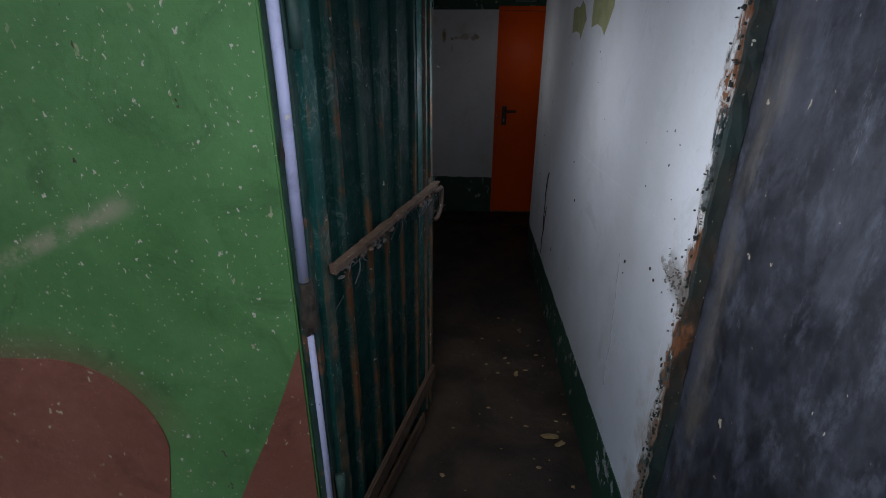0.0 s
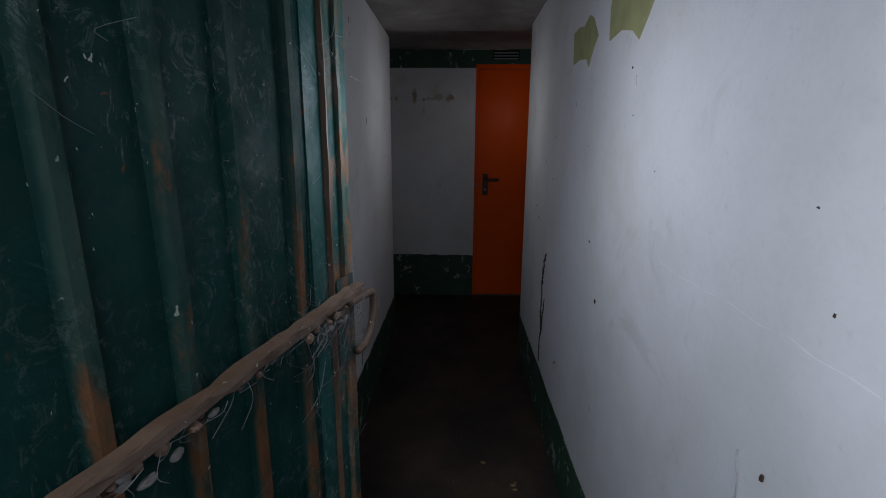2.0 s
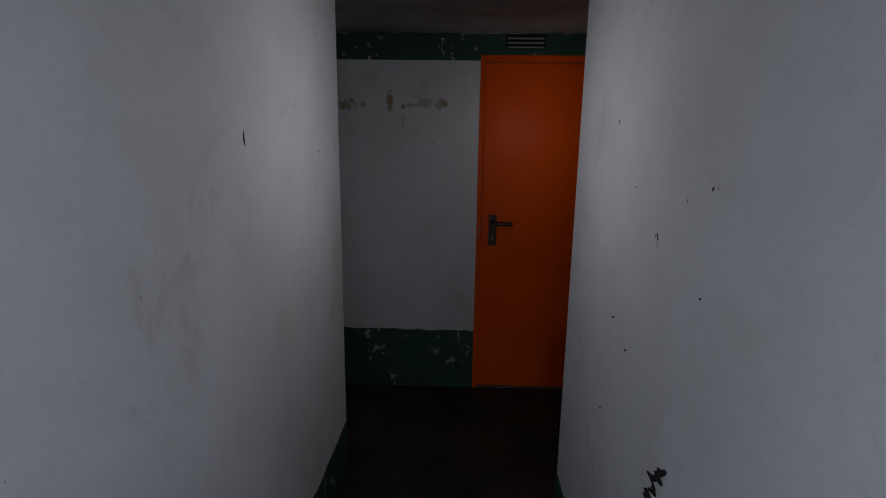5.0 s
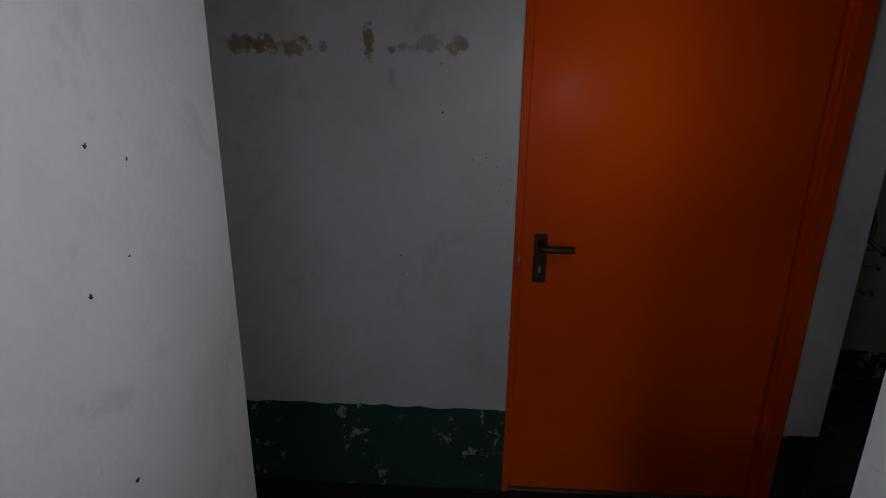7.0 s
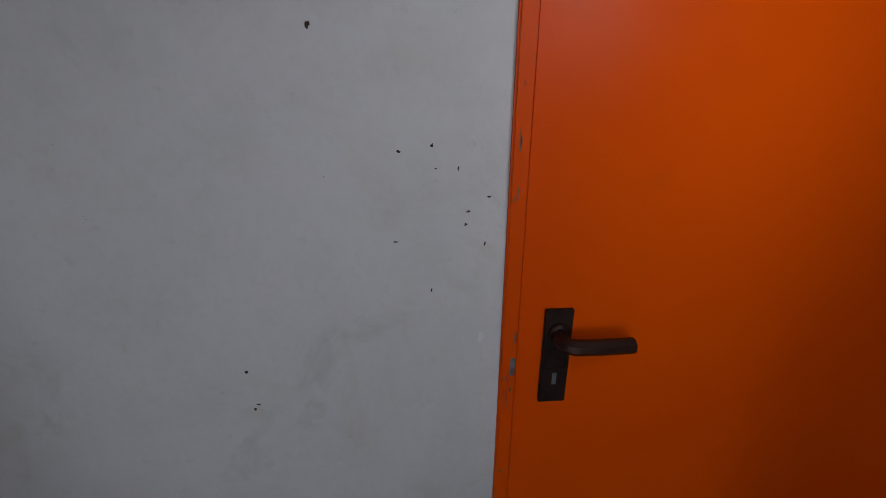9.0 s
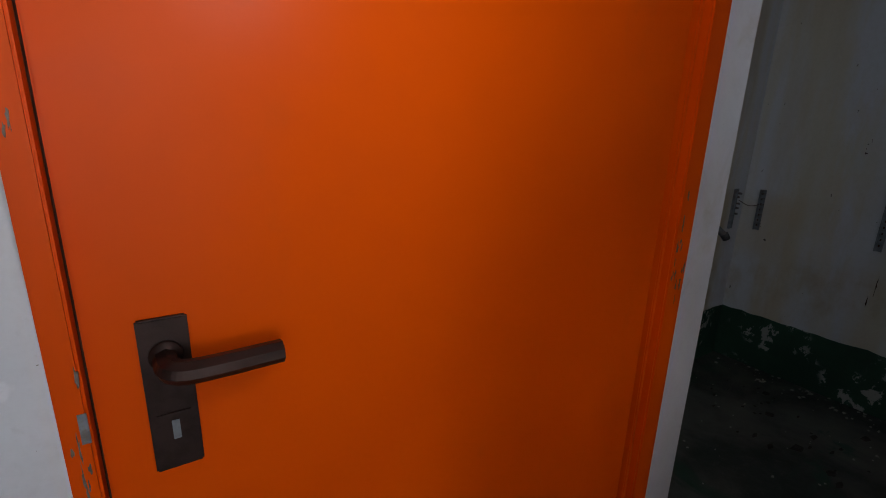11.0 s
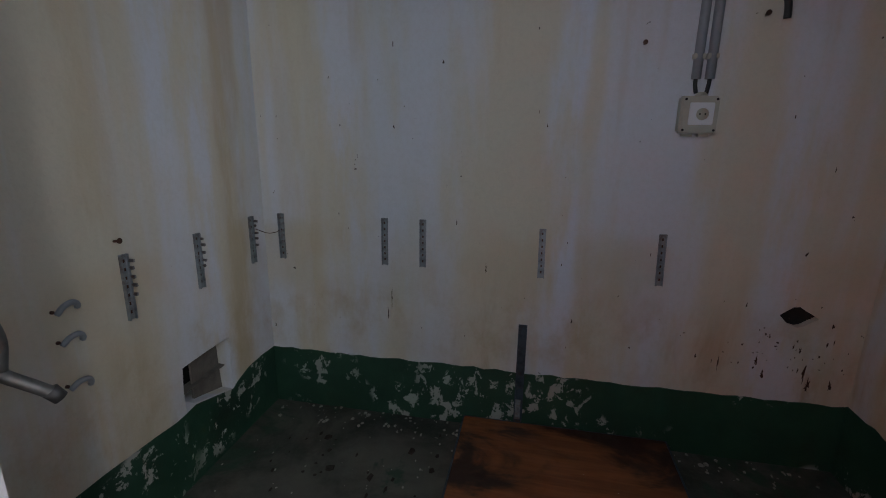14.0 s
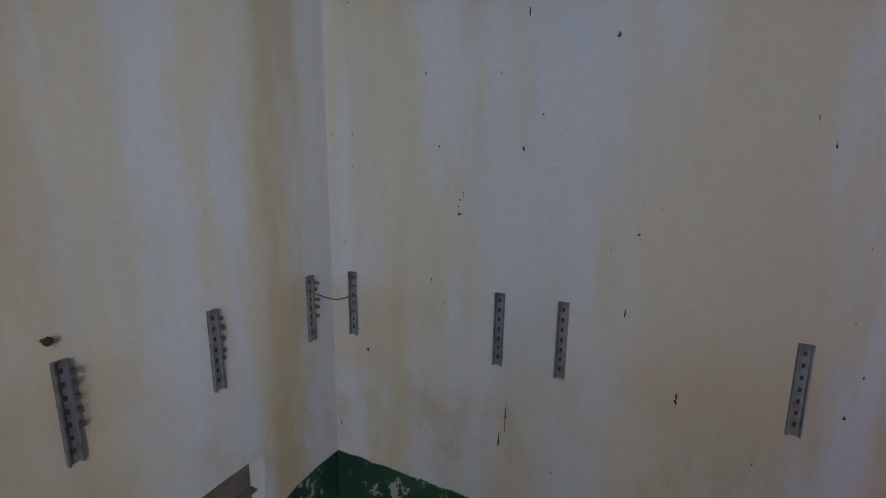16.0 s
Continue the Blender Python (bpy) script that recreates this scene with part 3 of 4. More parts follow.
setting("wall_passage_south", block(-2.3, 3.3, 0, XL - 0.2405, 3.5, H2 - 0.001), WHITE_A, "white painted plaster wall of the passage")
setting("wall_passage_west", block(-2.3, 3.5005, 0, -2.1, 4.4995, H2 - 0.001), WHITE_A, "white painted plaster wall closing the passage")
setting("wall_right", block(XR, 0.432, 0, 1.2495, 3.296, 2.34, bevel=0.004), WHITE_B, "white painted plaster corridor wall with a crack")
setting("wall_jamb", block(1.05, 3.2965, 0, 1.2495, 3.56, H2 - 0.001, bevel=0.003), WHITE_B, "white painted end of wall beside the room opening")
setting("lintel_room", block(1.05, 3.5605, 2.14, 1.2495, 4.4995, H2 - 0.001), WHITE_B, "white painted lintel over the room opening")
setting("wall_end", pierced("y", 4.5, 0.2, rect(-2.3, 0, 1.266, H2 - 0.001), [rect(0.012, 0.001, 1.095, 2.065)]), WHITE_END, "white plaster end wall with brown glue marks")
setting("wall_room_west", block(1.05, 4.7005, 0, 1.266, 5.4, 2.35), CREAM, "cream plaster room wall")
setting("wall_room_southwest", block(1.05, 2.4, 0, 1.2495, 3.2955, 2.349), CREAM, "cream plaster room wall")
hole_east = [(2.928, 0.764), (2.905, 0.783), (2.885, 0.800), (2.862, 0.803), (2.835, 0.786), (2.805, 0.770), (2.788, 0.758), (2.812, 0.742), (2.838, 0.722), (2.858, 0.716), (2.888, 0.724), (2.908, 0.742)]
setting("wall_east", pierced("x", XE, 0.2, rect(2.4, 0, 5.4, 2.35), [hole_east]), CREAM, "damp stained cream plaster wall with bracket rails")
hole_north = [(2.252, 0.400), (2.30, 0.408), (2.40, 0.380), (2.52, 0.346), (2.522, 0.456), (2.531, 0.584), (2.39, 0.586), (2.256, 0.581), (2.247, 0.48)]
setting("wall_north", pierced("y", YN, 0.2, rect(1.2665, 0, XE - 0.001, 2.35), [hole_north]), CREAM_B, "damp stained cream plaster wall with a broken opening")
setting("wall_south", block(1.25, 2.42, 0, XE - 0.001, YS, 2.349), CREAM_B, "damp stained cream plaster wall")
# near-black sheets in and behind the holes, their shade put into the colour
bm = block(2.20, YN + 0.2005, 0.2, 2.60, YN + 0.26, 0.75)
setting("wall_backing_north", bm, SHADE_BLACK, "dark backing behind the broken opening")
setting("trim_hole_lining", patch("x", XE + 0.03, 0.01, hole_east), SHADE_BLACK, "near-black sheet painting shade into the broken hole")
setting("wall_backing_east", block(XE + 0.2005, 2.7, 0.6, XE + 0.26, 3.0, 0.9), SHADE_BLACK, "dark backing behind the hole")

# entrance front
setting("wall_front_green", block(-6.0, 0.415, -0.2, -0.636, 0.5495, 3.2, bevel=0.004), FACADE, "weathered green painted entrance wall with pale chips")
setting("wall_front_top", block(-0.6355, 0.415, 2.08, 0.3245, 0.4310, 3.2), FACADE, "green painted wall over the entrance")
setting("wall_side_dark", block(0.325, -4.0, -0.2, 0.6, 0.4315, 3.2, bevel=0.004), DARKWALL, "mottled grey black painted side wall by the entrance")

# brown lower paint on the green wall: a rounded field and a wedge beside the pipe
arc = [(-1.34 + 0.28 * math.cos(a), 0.50 + 0.29 * math.sin(a)) for a in [k * math.pi / 40 for k in range(21)]]
bm = patch("y", 0.4118, 0.0031, [(-3.0, -0.15), (-1.20, -0.15), (-1.10, 0.3)] + arc + [(-1.6, 0.78), (-3.0, 0.70)])
tagged(part("trim_brown_field", bm, BROWN), "red brown paint on the lower green wall", "paint", kind="structure")
bm = patch("y", 0.4118, 0.0031, [(-1.06, -0.15), (-0.640, -0.15), (-0.640, 0.86), (-0.69, 0.73), (-0.755, 0.575), (-0.83, 0.42), (-0.905, 0.25)])
tagged(part("trim_brown_wedge", bm, BROWN), "red brown wedge of paint beside the pipe", "paint", kind="structure")

# painted base bands
T = 0.004
bands = [
    ("baseboard_left", "x", XL - 0.0005, T, 0.56, 3.609, 0, 0.275, GREEN_BASE, 1),
    ("baseboard_right", "x", XR + 0.0005, -T, 0.445, 3.292, 0, 0.265, GREEN_BASE, 2),
    ("baseboard_end", "y", 4.5005, -T, -2.09, -0.003, 0, 0.395, GREEN_BASE, 3),
    ("baseboard_strip", "y", 4.5005, -T, 1.116, 1.268, 0, 0.335, GREEN_BASE, 4),
    ("baseboard_corner", "y", 3.6045, T, XL - 0.23, XL + 0.0035, 0, 0.275, GREEN_BASE, 5),
    ("baseboard_corner_right", "y", 3.2955, T, XR - 0.0035, 1.04, 0, 0.265, GREEN_BASE, 6),
    ("baseboard_east", "x", XE + 0.0005, -T, YS, YN, FZ, 0.39, GREEN_ROOM, 7),
    ("baseboard_south", "y", YS - 0.0005, T, 1.26, XE - 0.005, FZ, 0.40, GREEN_ROOM, 9),
]
for name, axis, at, th, a0, a1, z0, z1, mat, seed in bands:
    setting(name, wavy_band(axis, at, th, a0, a1, z0, z1, seed), mat, "chipped dark green painted base of the wall")
bm = patch("y", YN + 0.0005, -T, [(1.26, FZ), (XE - 0.005, FZ), (XE - 0.005, 0.387), (2.75, 0.392), (2.64, 0.385), (2.56, 0.362), (2.52, 0.343), (2.46, 0.360), (2.40, 0.377), (2.30, 0.404), (2.25, 0.397), (2.20, 0.392), (2.1, 0.400), (1.9, 0.41), (1.6, 0.41), (1.26, 0.41)])
setting("baseboard_north", bm, GREEN_ROOM, "peeling dark green painted base of the wall")
setting("trim_band_end", wavy_band("y", 4.5005, -T, -2.09, 1.24, 2.05, H2 - 0.002, 11, 0.004), GREEN_BASE, "dark green painted band under the ceiling")

setting("trim_plaster_ledge", wavy_band("x", XR + 0.0005, -0.0013, 0.50, 3.28, 0.268, LEDGE, 14, 0.006), WHITE_B, "lower plaster skin ending in a faint ledge")

# bare patches and the crack on the right-hand corridor wall
flakes = [
    [(2.168, 1.809), (2.09, 1.815), (2.02, 1.802), (1.955, 1.822), (1.906, 1.802), (1.841, 1.735), (1.882, 1.706), (1.934, 1.656), (1.963, 1.685), (2.06, 1.70), (2.15, 1.697)],
    [(1.73, 1.785), (1.69, 1.86), (1.55, 1.875), (1.40, 1.85), (1.385, 1.742), (1.436, 1.69), (1.484, 1.648), (1.533, 1.679), (1.62, 1.70), (1.72, 1.693)],
]
for k, outline in enumerate(flakes):
    tagged(part("trim_bare_patch", patch("x", XR + 0.0005, -0.002, outline), OLIVE), "bare olive patch where white paint has flaked", "patch", kind="structure")


GREYLINE = plain("dusty_crack_grey", (0.34, 0.33, 0.33), 0.95, 0.4, 60)
DARKRUST = plain("dark_rust_spots", (0.055, 0.028, 0.016), 0.95, 0.5, 60)


def crack(axis, at, depth, y, z0, z1, width, seed, wander=0.004):
    rnd = random.Random(seed)
    n = 44
    left, right, off = [], [], 0.0
    for k in range(n + 1):
        z = z0 + (z1 - z0) * k / n
        off += rnd.uniform(-wander, wander)
        w = width * (0.15 + 1.3 * rnd.random() ** 2) * math.sin(math.pi * (k + 0.6) / (n + 1.2)) ** 0.5
        left.append((y + off - w, z))
        right.append((y + off + w, z))
    return patch(axis, at, depth, left + right[::-1])


for y, z0, z1, width, seed, wander, mat in ((2.528, 0.30, 0.74, 0.010, 1, 0.010, SHADE_BLACK), (2.510, 0.72, 0.89, 0.016, 5, 0.012, SHADE_BLACK), (2.535, 0.42, 0.66, 0.012, 8, 0.008, RUSTMARK)):
    tagged(part("trim_crack", crack("x", XR + 0.0005, -0.0050 if mat is SHADE_BLACK else -0.0046, y, z0, z1, width, seed, wander), mat), "dark jagged crack in the white plaster", "crack", kind="structure")
tagged(part("trim_crack_hair", crack("x", XR + 0.0005, -0.0045, 0.86, 0.45, 0.95, 0.0007, 2, 0.005), GREYLINE), "thin hair crack in the white plaster", "crack", kind="structure")
tagged(part("trim_chip", crack("x", XL - 0.0005, 0.0022, 2.435, 0.30, 0.44, 0.012, 3), RUSTMARK), "small dark chip in the white plaster", "chip", kind="structure")

chips = [(0.656, 1.382, 5, 9), (0.703, 1.376, 7, 4), (0.655, 1.297, 4, 8), (0.613, 1.355, 6, 4), (0.787, 1.21, 4, 8), (0.85, 0.947, 7, 15), (0.852, 0.905, 3, 6), (0.648, 1.011, 8, 9), (0.614, 0.991, 6, 10), (1.763, 1.095, 7, 7), (1.657, 0.926, 8, 18), (0.84, 1.327, 6, 4), (0.603, 1.221, 5, 4), (0.563, 1.182, 6, 5), (2.158, 0.47, 8, 18), (1.512, 1.589, 9, 8), (1.48, 1.472, 14, 2), (1.316, 1.344, 4, 4), (1.864, 1.397, 4, 4), (2.42, 1.25, 5, 5), (2.75, 1.42, 8, 4), (2.9, 1.58, 5, 7), (2.82, 1.08, 14, 5), (2.72, 1.03, 9, 5), (2.86, 0.80, 6, 6)]
for k, (y, z, ry, rz) in enumerate(chips):
    tagged(part("trim_chip", patch("x", XR + 0.0005, -0.0046 if z < LEDGE else -0.0018, ragged(y, z, ry / 2600, rz / 2600, 13, 0.5, 700 + k)), DARKRUST), "small dark chip in the white plaster", "chip", kind="structure")
for k, (y, z, ry, rz) in enumerate([(2.008, 1.657, 5, 4), (2.398, 1.917, 6, 14), (2.733, 1.517, 4, 22), (3.31, 1.50, 4, 4), (3.35, 1.36, 3, 3), (3.28, 1.33, 4, 4), (3.30, 1.06, 5, 3)]):
    tagged(part("trim_chip", patch("x", XL - 0.0005, 0.0016, ragged(y, z, ry / 1500, rz / 1500, 11, 0.7, 740 + k)), DARKRUST), "small dark chip in the white plaster", "chip", kind="structure")

rnd = random.Random(77)
for k in range(14):
    x, z = (rnd.uniform(-0.20, -0.03), rnd.gauss(1.36, 0.10)) if k < 10 else (rnd.uniform(-0.7, -0.2), rnd.uniform(0.9, 1.6))
    tagged(part("trim_chip", patch("y", 4.5005, -0.0016, ragged(x, z, rnd.uniform(0.001, 0.0032), rnd.uniform(0.001, 0.004), 11, 0.6, 780 + k)), DARKRUST), "tiny dark chip in the white end wall", "chip", kind="structure")

# broken dirty plaster along the right-hand entrance edge
def flakes(name, label, axis_x, thick, outlines, material):
    """Many small flakes of paint or dirt on a wall, too small to count."""
    bm = bmesh.new()
    for n, outline in enumerate(outlines):
        d = thick - 0.0003 * (n % 5)
        low = [bm.verts.new((axis_x, a, z)) for a, z in outline]
        top = [bm.verts.new((axis_x + d, a, z)) for a, z in outline]
        bm.faces.new(top)
        for k in range(len(low)):
            bm.faces.new((low[k], low[(k + 1) % len(low)], top[(k + 1) % len(low)], top[k]))
    return tagged(part(name, bm, material), label, "flakes", kind="stuff")


rnd = random.Random(17)
edge_flakes, dirt_flakes = [], []
for k in range(200):
    z, y = rnd.uniform(0.05, 2.0), 0.433 + 0.045 * rnd.random() ** 3.0
    edge_flakes.append(ragged(y, z, 0.0008 + 0.0035 * rnd.random() ** 2, 0.001 + 0.005 * rnd.random() ** 2, 9, 0.75, k))
for k in range(70):
    y, z = 0.434 + 0.13 * rnd.random() ** 1.6, 1.05 + rnd.gauss(0, 0.024)
    dirt_flakes.append(ragged(y, z, 0.0006 + 0.003 * rnd.random() ** 2, 0.0006 + 0.003 * rnd.random() ** 2, 9, 0.75, k + 900))
flakes("paint_flakes", "rusty dark flaking paint on the plaster edge", XR + 0.0005, -0.0040, edge_flakes, RUSTJAMB)
flakes("dirt_flakes", "brown dirt spots on the plaster edge", XR + 0.0005, -0.0040, dirt_flakes, BOARDGREY)


def roughen(bm, cuts, amount, scale):
    """Long pieces broken up into short ones, with worn uneven edges."""
    for k in range(cuts):
        long = [e for e in bm.edges if e.calc_length() > 0.03]
        if long:
            bmesh.ops.subdivide_edges(bm, edges=long, cuts=1, use_grid_fill=True)
    for v in bm.verts:
        v.co += Vector((noise.noise(v.co * scale), noise.noise(v.co * scale + Vector((7, 0, 0))), noise.noise(v.co * scale + Vector((0, 9, 0))))) * amount
    return bm


# entrance jambs
jamb = empty("door_frame", pose(0, 0, 0), "rusted dark green steel frame of the entrance", "door frame")
part("left_post", roughen(block(-0.6355, 0.425, 0, -0.590, 0.53, 2.079), 6, 0.004, 25), JAMB, jamb)
part("right_post", roughen(block(XR + 0.004, 0.416, 0, 0.324, 0.4315, 2.079), 6, 0.006, 38), RUSTJAMB, jamb)
part("head", block(-0.588, 0.43, 2.02, XR - 0.001, 0.50, 2.0795, bevel=0.004), JAMB, jamb)
pipe = empty("wall_pipe", pose(-0.6060, 0.412, 0), "pale lilac painted pipe up the entrance frame", "pipe")
part("upper_length", sweep([(0, 0, 1.05), (0.002, 0.001, 1.5), (-0.002, 0, 2.05)], 0.0125, 12), LILAC, pipe, smooth=True)
part("lower_length", sweep([(0.004, 0, 0.02), (0.004, 0.001, 0.5), (0.001, 0, 0.90)], 0.0085, 12), LILAC, pipe, smooth=True)


def lump(seed, r, sx, sz):
    rnd = random.Random(seed)
    bm = bmesh.new()
    bmesh.ops.create_icosphere(bm, subdivisions=3, radius=r)
    for v in bm.verts:
        f = 1 + 0.45 * noise.noise(v.co * 60 + Vector((seed, 0, 0))) + 0.1 * rnd.uniform(-1, 1)
        v.co = Vector((v.co.x * sx, v.co.y * sx, v.co.z * sz)) * f
    return bm


part("dirt_collar", lump(3, 0.024, 0.9, 3.2), DIRT, pipe, "brown dirt crust").location = (0.004, 0.004, 0.975)
part("dirt_collar", lump(5, 0.014, 0.9, 2.2), DIRT, pipe, "brown dirt crust").location = (-0.008, 0.004, 1.36)

# ---- the sheet metal entrance door, standing open along the left wall ----
iron = empty("metal_door", pose(-0.580, 0.452, 0.0, 0, 0, 75.7), "open dark green ribbed sheet metal door with rusty crossbar", "door")
LW, LH = 0.829, 2.0
ribs = [0.115, 0.248, 0.366, 0.488, 0.622]
prof = [(0.044, 0.0)]
for s in ribs:
    prof += [(s - 0.017, 0.0), (s - 0.008, -0.016), (s + 0.008, -0.016), (s + 0.017, 0.0)]
prof += [(0.667, 0.0)]
bm = bmesh.new()
rows = []
for k in range(41):
    z = 0.04 + (LH - 0.04) * k / 40
    rows.append([bm.verts.new((s, d + 0.006 * noise.noise(Vector((s * 3, 1.0, z * 2.2))), z)) for s, d in prof])
for a, b in zip(rows, rows[1:]):
    for k in range(len(prof) - 1):
        bm.faces.new((a[k], a[k + 1], b[k + 1], b[k]))
ret = bmesh.ops.solidify(bm, geom=bm.faces[:], thickness=0.003)
part("ribbed_sheet", bm, SHEET, iron, "dark green ribbed sheet with rust and dust")
part("hinge_stile", roughen(block(0.0, -0.008, 0.03, 0.045, 0.018, LH + 0.01), 6, 0.003, 25), SHEET, iron, "dusty dark green stile")
stile = part("lock_stile", block(0.6665, -0.004, 0.03, LW, 0.022, LH + 0.01, bevel=0.004), SHEET, iron)
part("stile_rib", roughen(block(0.724, -0.015, 0.05, 0.7280, -0.0035, LH), 6, 0.002, 25), RUSTBAR, stile, "pale rusty seam")
part("stile_rib", roughen(block(0.774, -0.014, 0.05, 0.785, -0.0035, LH), 6, 0.002, 25), STILE, stile)
bar = part("crossbar", roughen(block(-0.43, -0.038, -0.010, 0.36, -0.0175, 0.010), 6, 0.005, 60), RUSTBAR, iron, "rusty beige crossbar")
bar.matrix_basis = pose(0.445, 0, 1.082, 0, -2.8, 0)
part("bar_lip", roughen(block(-0.43, -0.044, 0.004, 0.355, -0.036, 0.011), 6, 0.005, 70), RUSTBAR, bar)
part("bottom_rail", block(0.05, -0.030, 0.03, 0.65, -0.0178, 0.10, bevel=0.004), OLDWOOD, iron)
bm = block(-0.35, -0.034, -0.04, 0.36, -0.0178, 0.04, bevel=0.006)
brace = part("bottom_brace", bm, OLDWOOD, iron, "worn slanting wooden brace")
brace.matrix_basis = pose(0.42, 0, 0.20, 0, -6, 0)
part("hasp", sweep(bend([(0.75, -0.03, 1.078), (0.82, -0.028, 1.072), (0.872, -0.026, 1.066), (0.882, -0.025, 1.03), (0.865, -0.025, 0.98), (0.825, -0.026, 0.955), (0.79, -0.026, 0.955)]), 0.009, 10), RUSTBAR, iron, "rusty bent iron hasp", True)
part("latch_plate", block(0.735, -0.0155, 0.94, 0.805, -0.0125, 1.13, bevel=0.001), JAMB, iron)
for z in (0.35, 1.62):
    part("hinge", sweep([(-0.012, -0.008, z - 0.06), (-0.012, -0.008, z + 0.06)], 0.014, 12), JAMB, iron, "", True)
# webs hanging from the bar and between the ribs
rnd = random.Random(21)
for k in range(60):
    u = rnd.choice((rnd.uniform(0.03, 0.79), rnd.uniform(0.03, 0.79), rnd.uniform(0.62, 0.80)))
    z0 = 1.068 + 0.045 * (u - 0.445)
    ln = 0.012 + 0.08 * rnd.random() ** 2
    y0 = rnd.uniform(-0.050, -0.025)
    pts = [(u, y0, z0), (u + rnd.uniform(-0.02, 0.02), y0 + 0.006, z0 - ln * 0.5), (u + rnd.uniform(-0.05, 0.05), -0.020, z0 - ln)]
    thick = rnd.choice((0.0003, 0.0004, 0.0008))
    part("cobweb", sweep(bend(pts, 3), [thick * rnd.uniform(0.5, 1.9) for q in range(7)], 4), WEB, iron)
for k in range(30):
    u, z = rnd.choice(ribs + [0.68, 0.75, 0.80]) + rnd.uniform(-0.03, 0.03), rnd.uniform(0.4, 1.9)
    pts = [(u, -0.020, z), (u + rnd.uniform(-0.05, 0.05), -0.014, z - 0.02), (u + rnd.uniform(-0.10, 0.10), -0.008, z + rnd.uniform(-0.08, 0.05))]
    part("cobweb", sweep(bend(pts, 3), rnd.choice((0.0002, 0.0003)), 4), WEB, iron)
for k in range(90):
    u, z = rnd.uniform(0.60, 0.82), rnd.choice((rnd.gauss(1.04, 0.06), rnd.gauss(1.04, 0.06), rnd.uniform(1.5, 1.98)))
    du, dz = rnd.uniform(-0.09, 0.09), rnd.uniform(-0.09, 0.06)
    pts = [(u, -0.019, z), (u + du * 0.5, -0.027, z + dz * 0.5 - 0.008), (min(u + du, 0.83), -0.017, z + dz)]
    part("cobweb", sweep(bend(pts, 3), rnd.choice((0.0002, 0.0003, 0.0005)), 4), WEB, iron)
for k in range(26):
    u = rnd.choice((rnd.uniform(0.0, 0.75), rnd.gauss(0.09, 0.04), rnd.gauss(0.30, 0.05), rnd.gauss(0.66, 0.06)))
    c = part("web_clump", lump(80 + k, rnd.uniform(0.003, 0.006), rnd.uniform(1.2, 2.6), rnd.uniform(0.5, 1.3)), WEBMAT, iron, "matted grey dusty cobweb")
    c.matrix_basis = pose(u, -0.026, 1.062 + 0.049 * (u - 0.445) - 0.03 * rnd.random() ** 2, 0, rnd.uniform(-30, 30), 0) @ Matrix.Diagonal((1, 0.45, 1, 1))
for k in range(22):
    c = part("dirt_clot", lump(30 + k, rnd.uniform(0.003, 0.008), 1.2, rnd.uniform(0.7, 1.6)), RUSTBAR, bar)
    c.location = (rnd.uniform(-0.34, 0.34), rnd.uniform(-0.045, -0.028), -0.018)

# ---- orange door in the end wall ----
SCUFF = plain("scuffed_grey_primer", (0.20, 0.15, 0.12), 0.7, 0.5, 60)
door = empty("orange_door", pose(0, 0, 0), "closed orange painted steel door with brown lever handle", "door")
fr = part("frame", block(-0.004, 4.490, 0.0, 0.0225, 4.60, 2.08, bevel=0.003), ORANGE, door)
bm = block(1.050, 4.482, 0.0, 1.114, 4.60, 2.08, bevel=0.004)
part("frame", bm, ORANGE, door)
part("frame_fold", block(1.0355, 4.500, 0.0, 1.0495, 4.60, 2.045, bevel=0.003), ORANGE, door)
part("frame_head", block(0.023, 4.490, 2.045, 1.0495, 4.60, 2.08, bevel=0.003), ORANGE, door)
leaf_ob = part("leaf", block(0.0255, 4.510, 0.012, 1.0285, 4.556, 2.04, bevel=0.003), ORANGE, door)
part("seal_gap", block(1.0290, 4.524, 0.012, 1.0350, 4.55, 2.04), SHADE_BLACK, door, "dark gap beside the leaf")
part("seal_gap", block(0.0227, 4.518, 0.012, 0.0253, 4.55, 2.04), RUSTMARK, door, "dark gap beside the leaf")
part("threshold", block(0.023, 4.50, 0.0, 1.03, 4.62, 0.011), RUSTBAR, door)
handle = part("handle_plate", block(0.072, 4.5020, 0.957, 0.122, 4.5098, 1.149, bevel=0.002), BRONZE, door, "dark brown metal handle plate")
lev = bend([(0.097, 4.5100, 1.102), (0.097, 4.4860, 1.102), (0.100, 4.4710, 1.100), (0.116, 4.4640, 1.098), (0.15, 4.4620, 1.098), (0.185, 4.4630, 1.098), (0.214, 4.4640, 1.098)], 5)
part("lever", sweep(lev, [0.0135] * 10 + [0.0138] * (len(lev) - 10), 8), BRONZE, handle, "brown lever")
part("rosette", sweep([(0.097, 4.5015, 1.106), (0.097, 4.4950, 1.106)], 0.017, 20), BRONZE, handle, "", True)
part("keyhole", block(0.0935, 4.5005, 0.997, 0.1015, 4.5018, 1.022, bevel=0.0005), ZINC, handle, "bare metal keyhole insert")
part("keyhole_ridge", block(0.080, 4.4995, 1.030, 0.114, 4.5018, 1.0325), BRONZE, handle)
part("strike", block(0.013, 4.4885, 1.03, 0.021, 4.4898, 1.065), ZINC, door, "worn bare strike plate")
for z in (0.35, 1.72):
    part("hinge", sweep([(1.041, 4.497, z - 0.07), (1.041, 4.497, z + 0.07)], 0.009, 12), ORANGE, door, "", True)

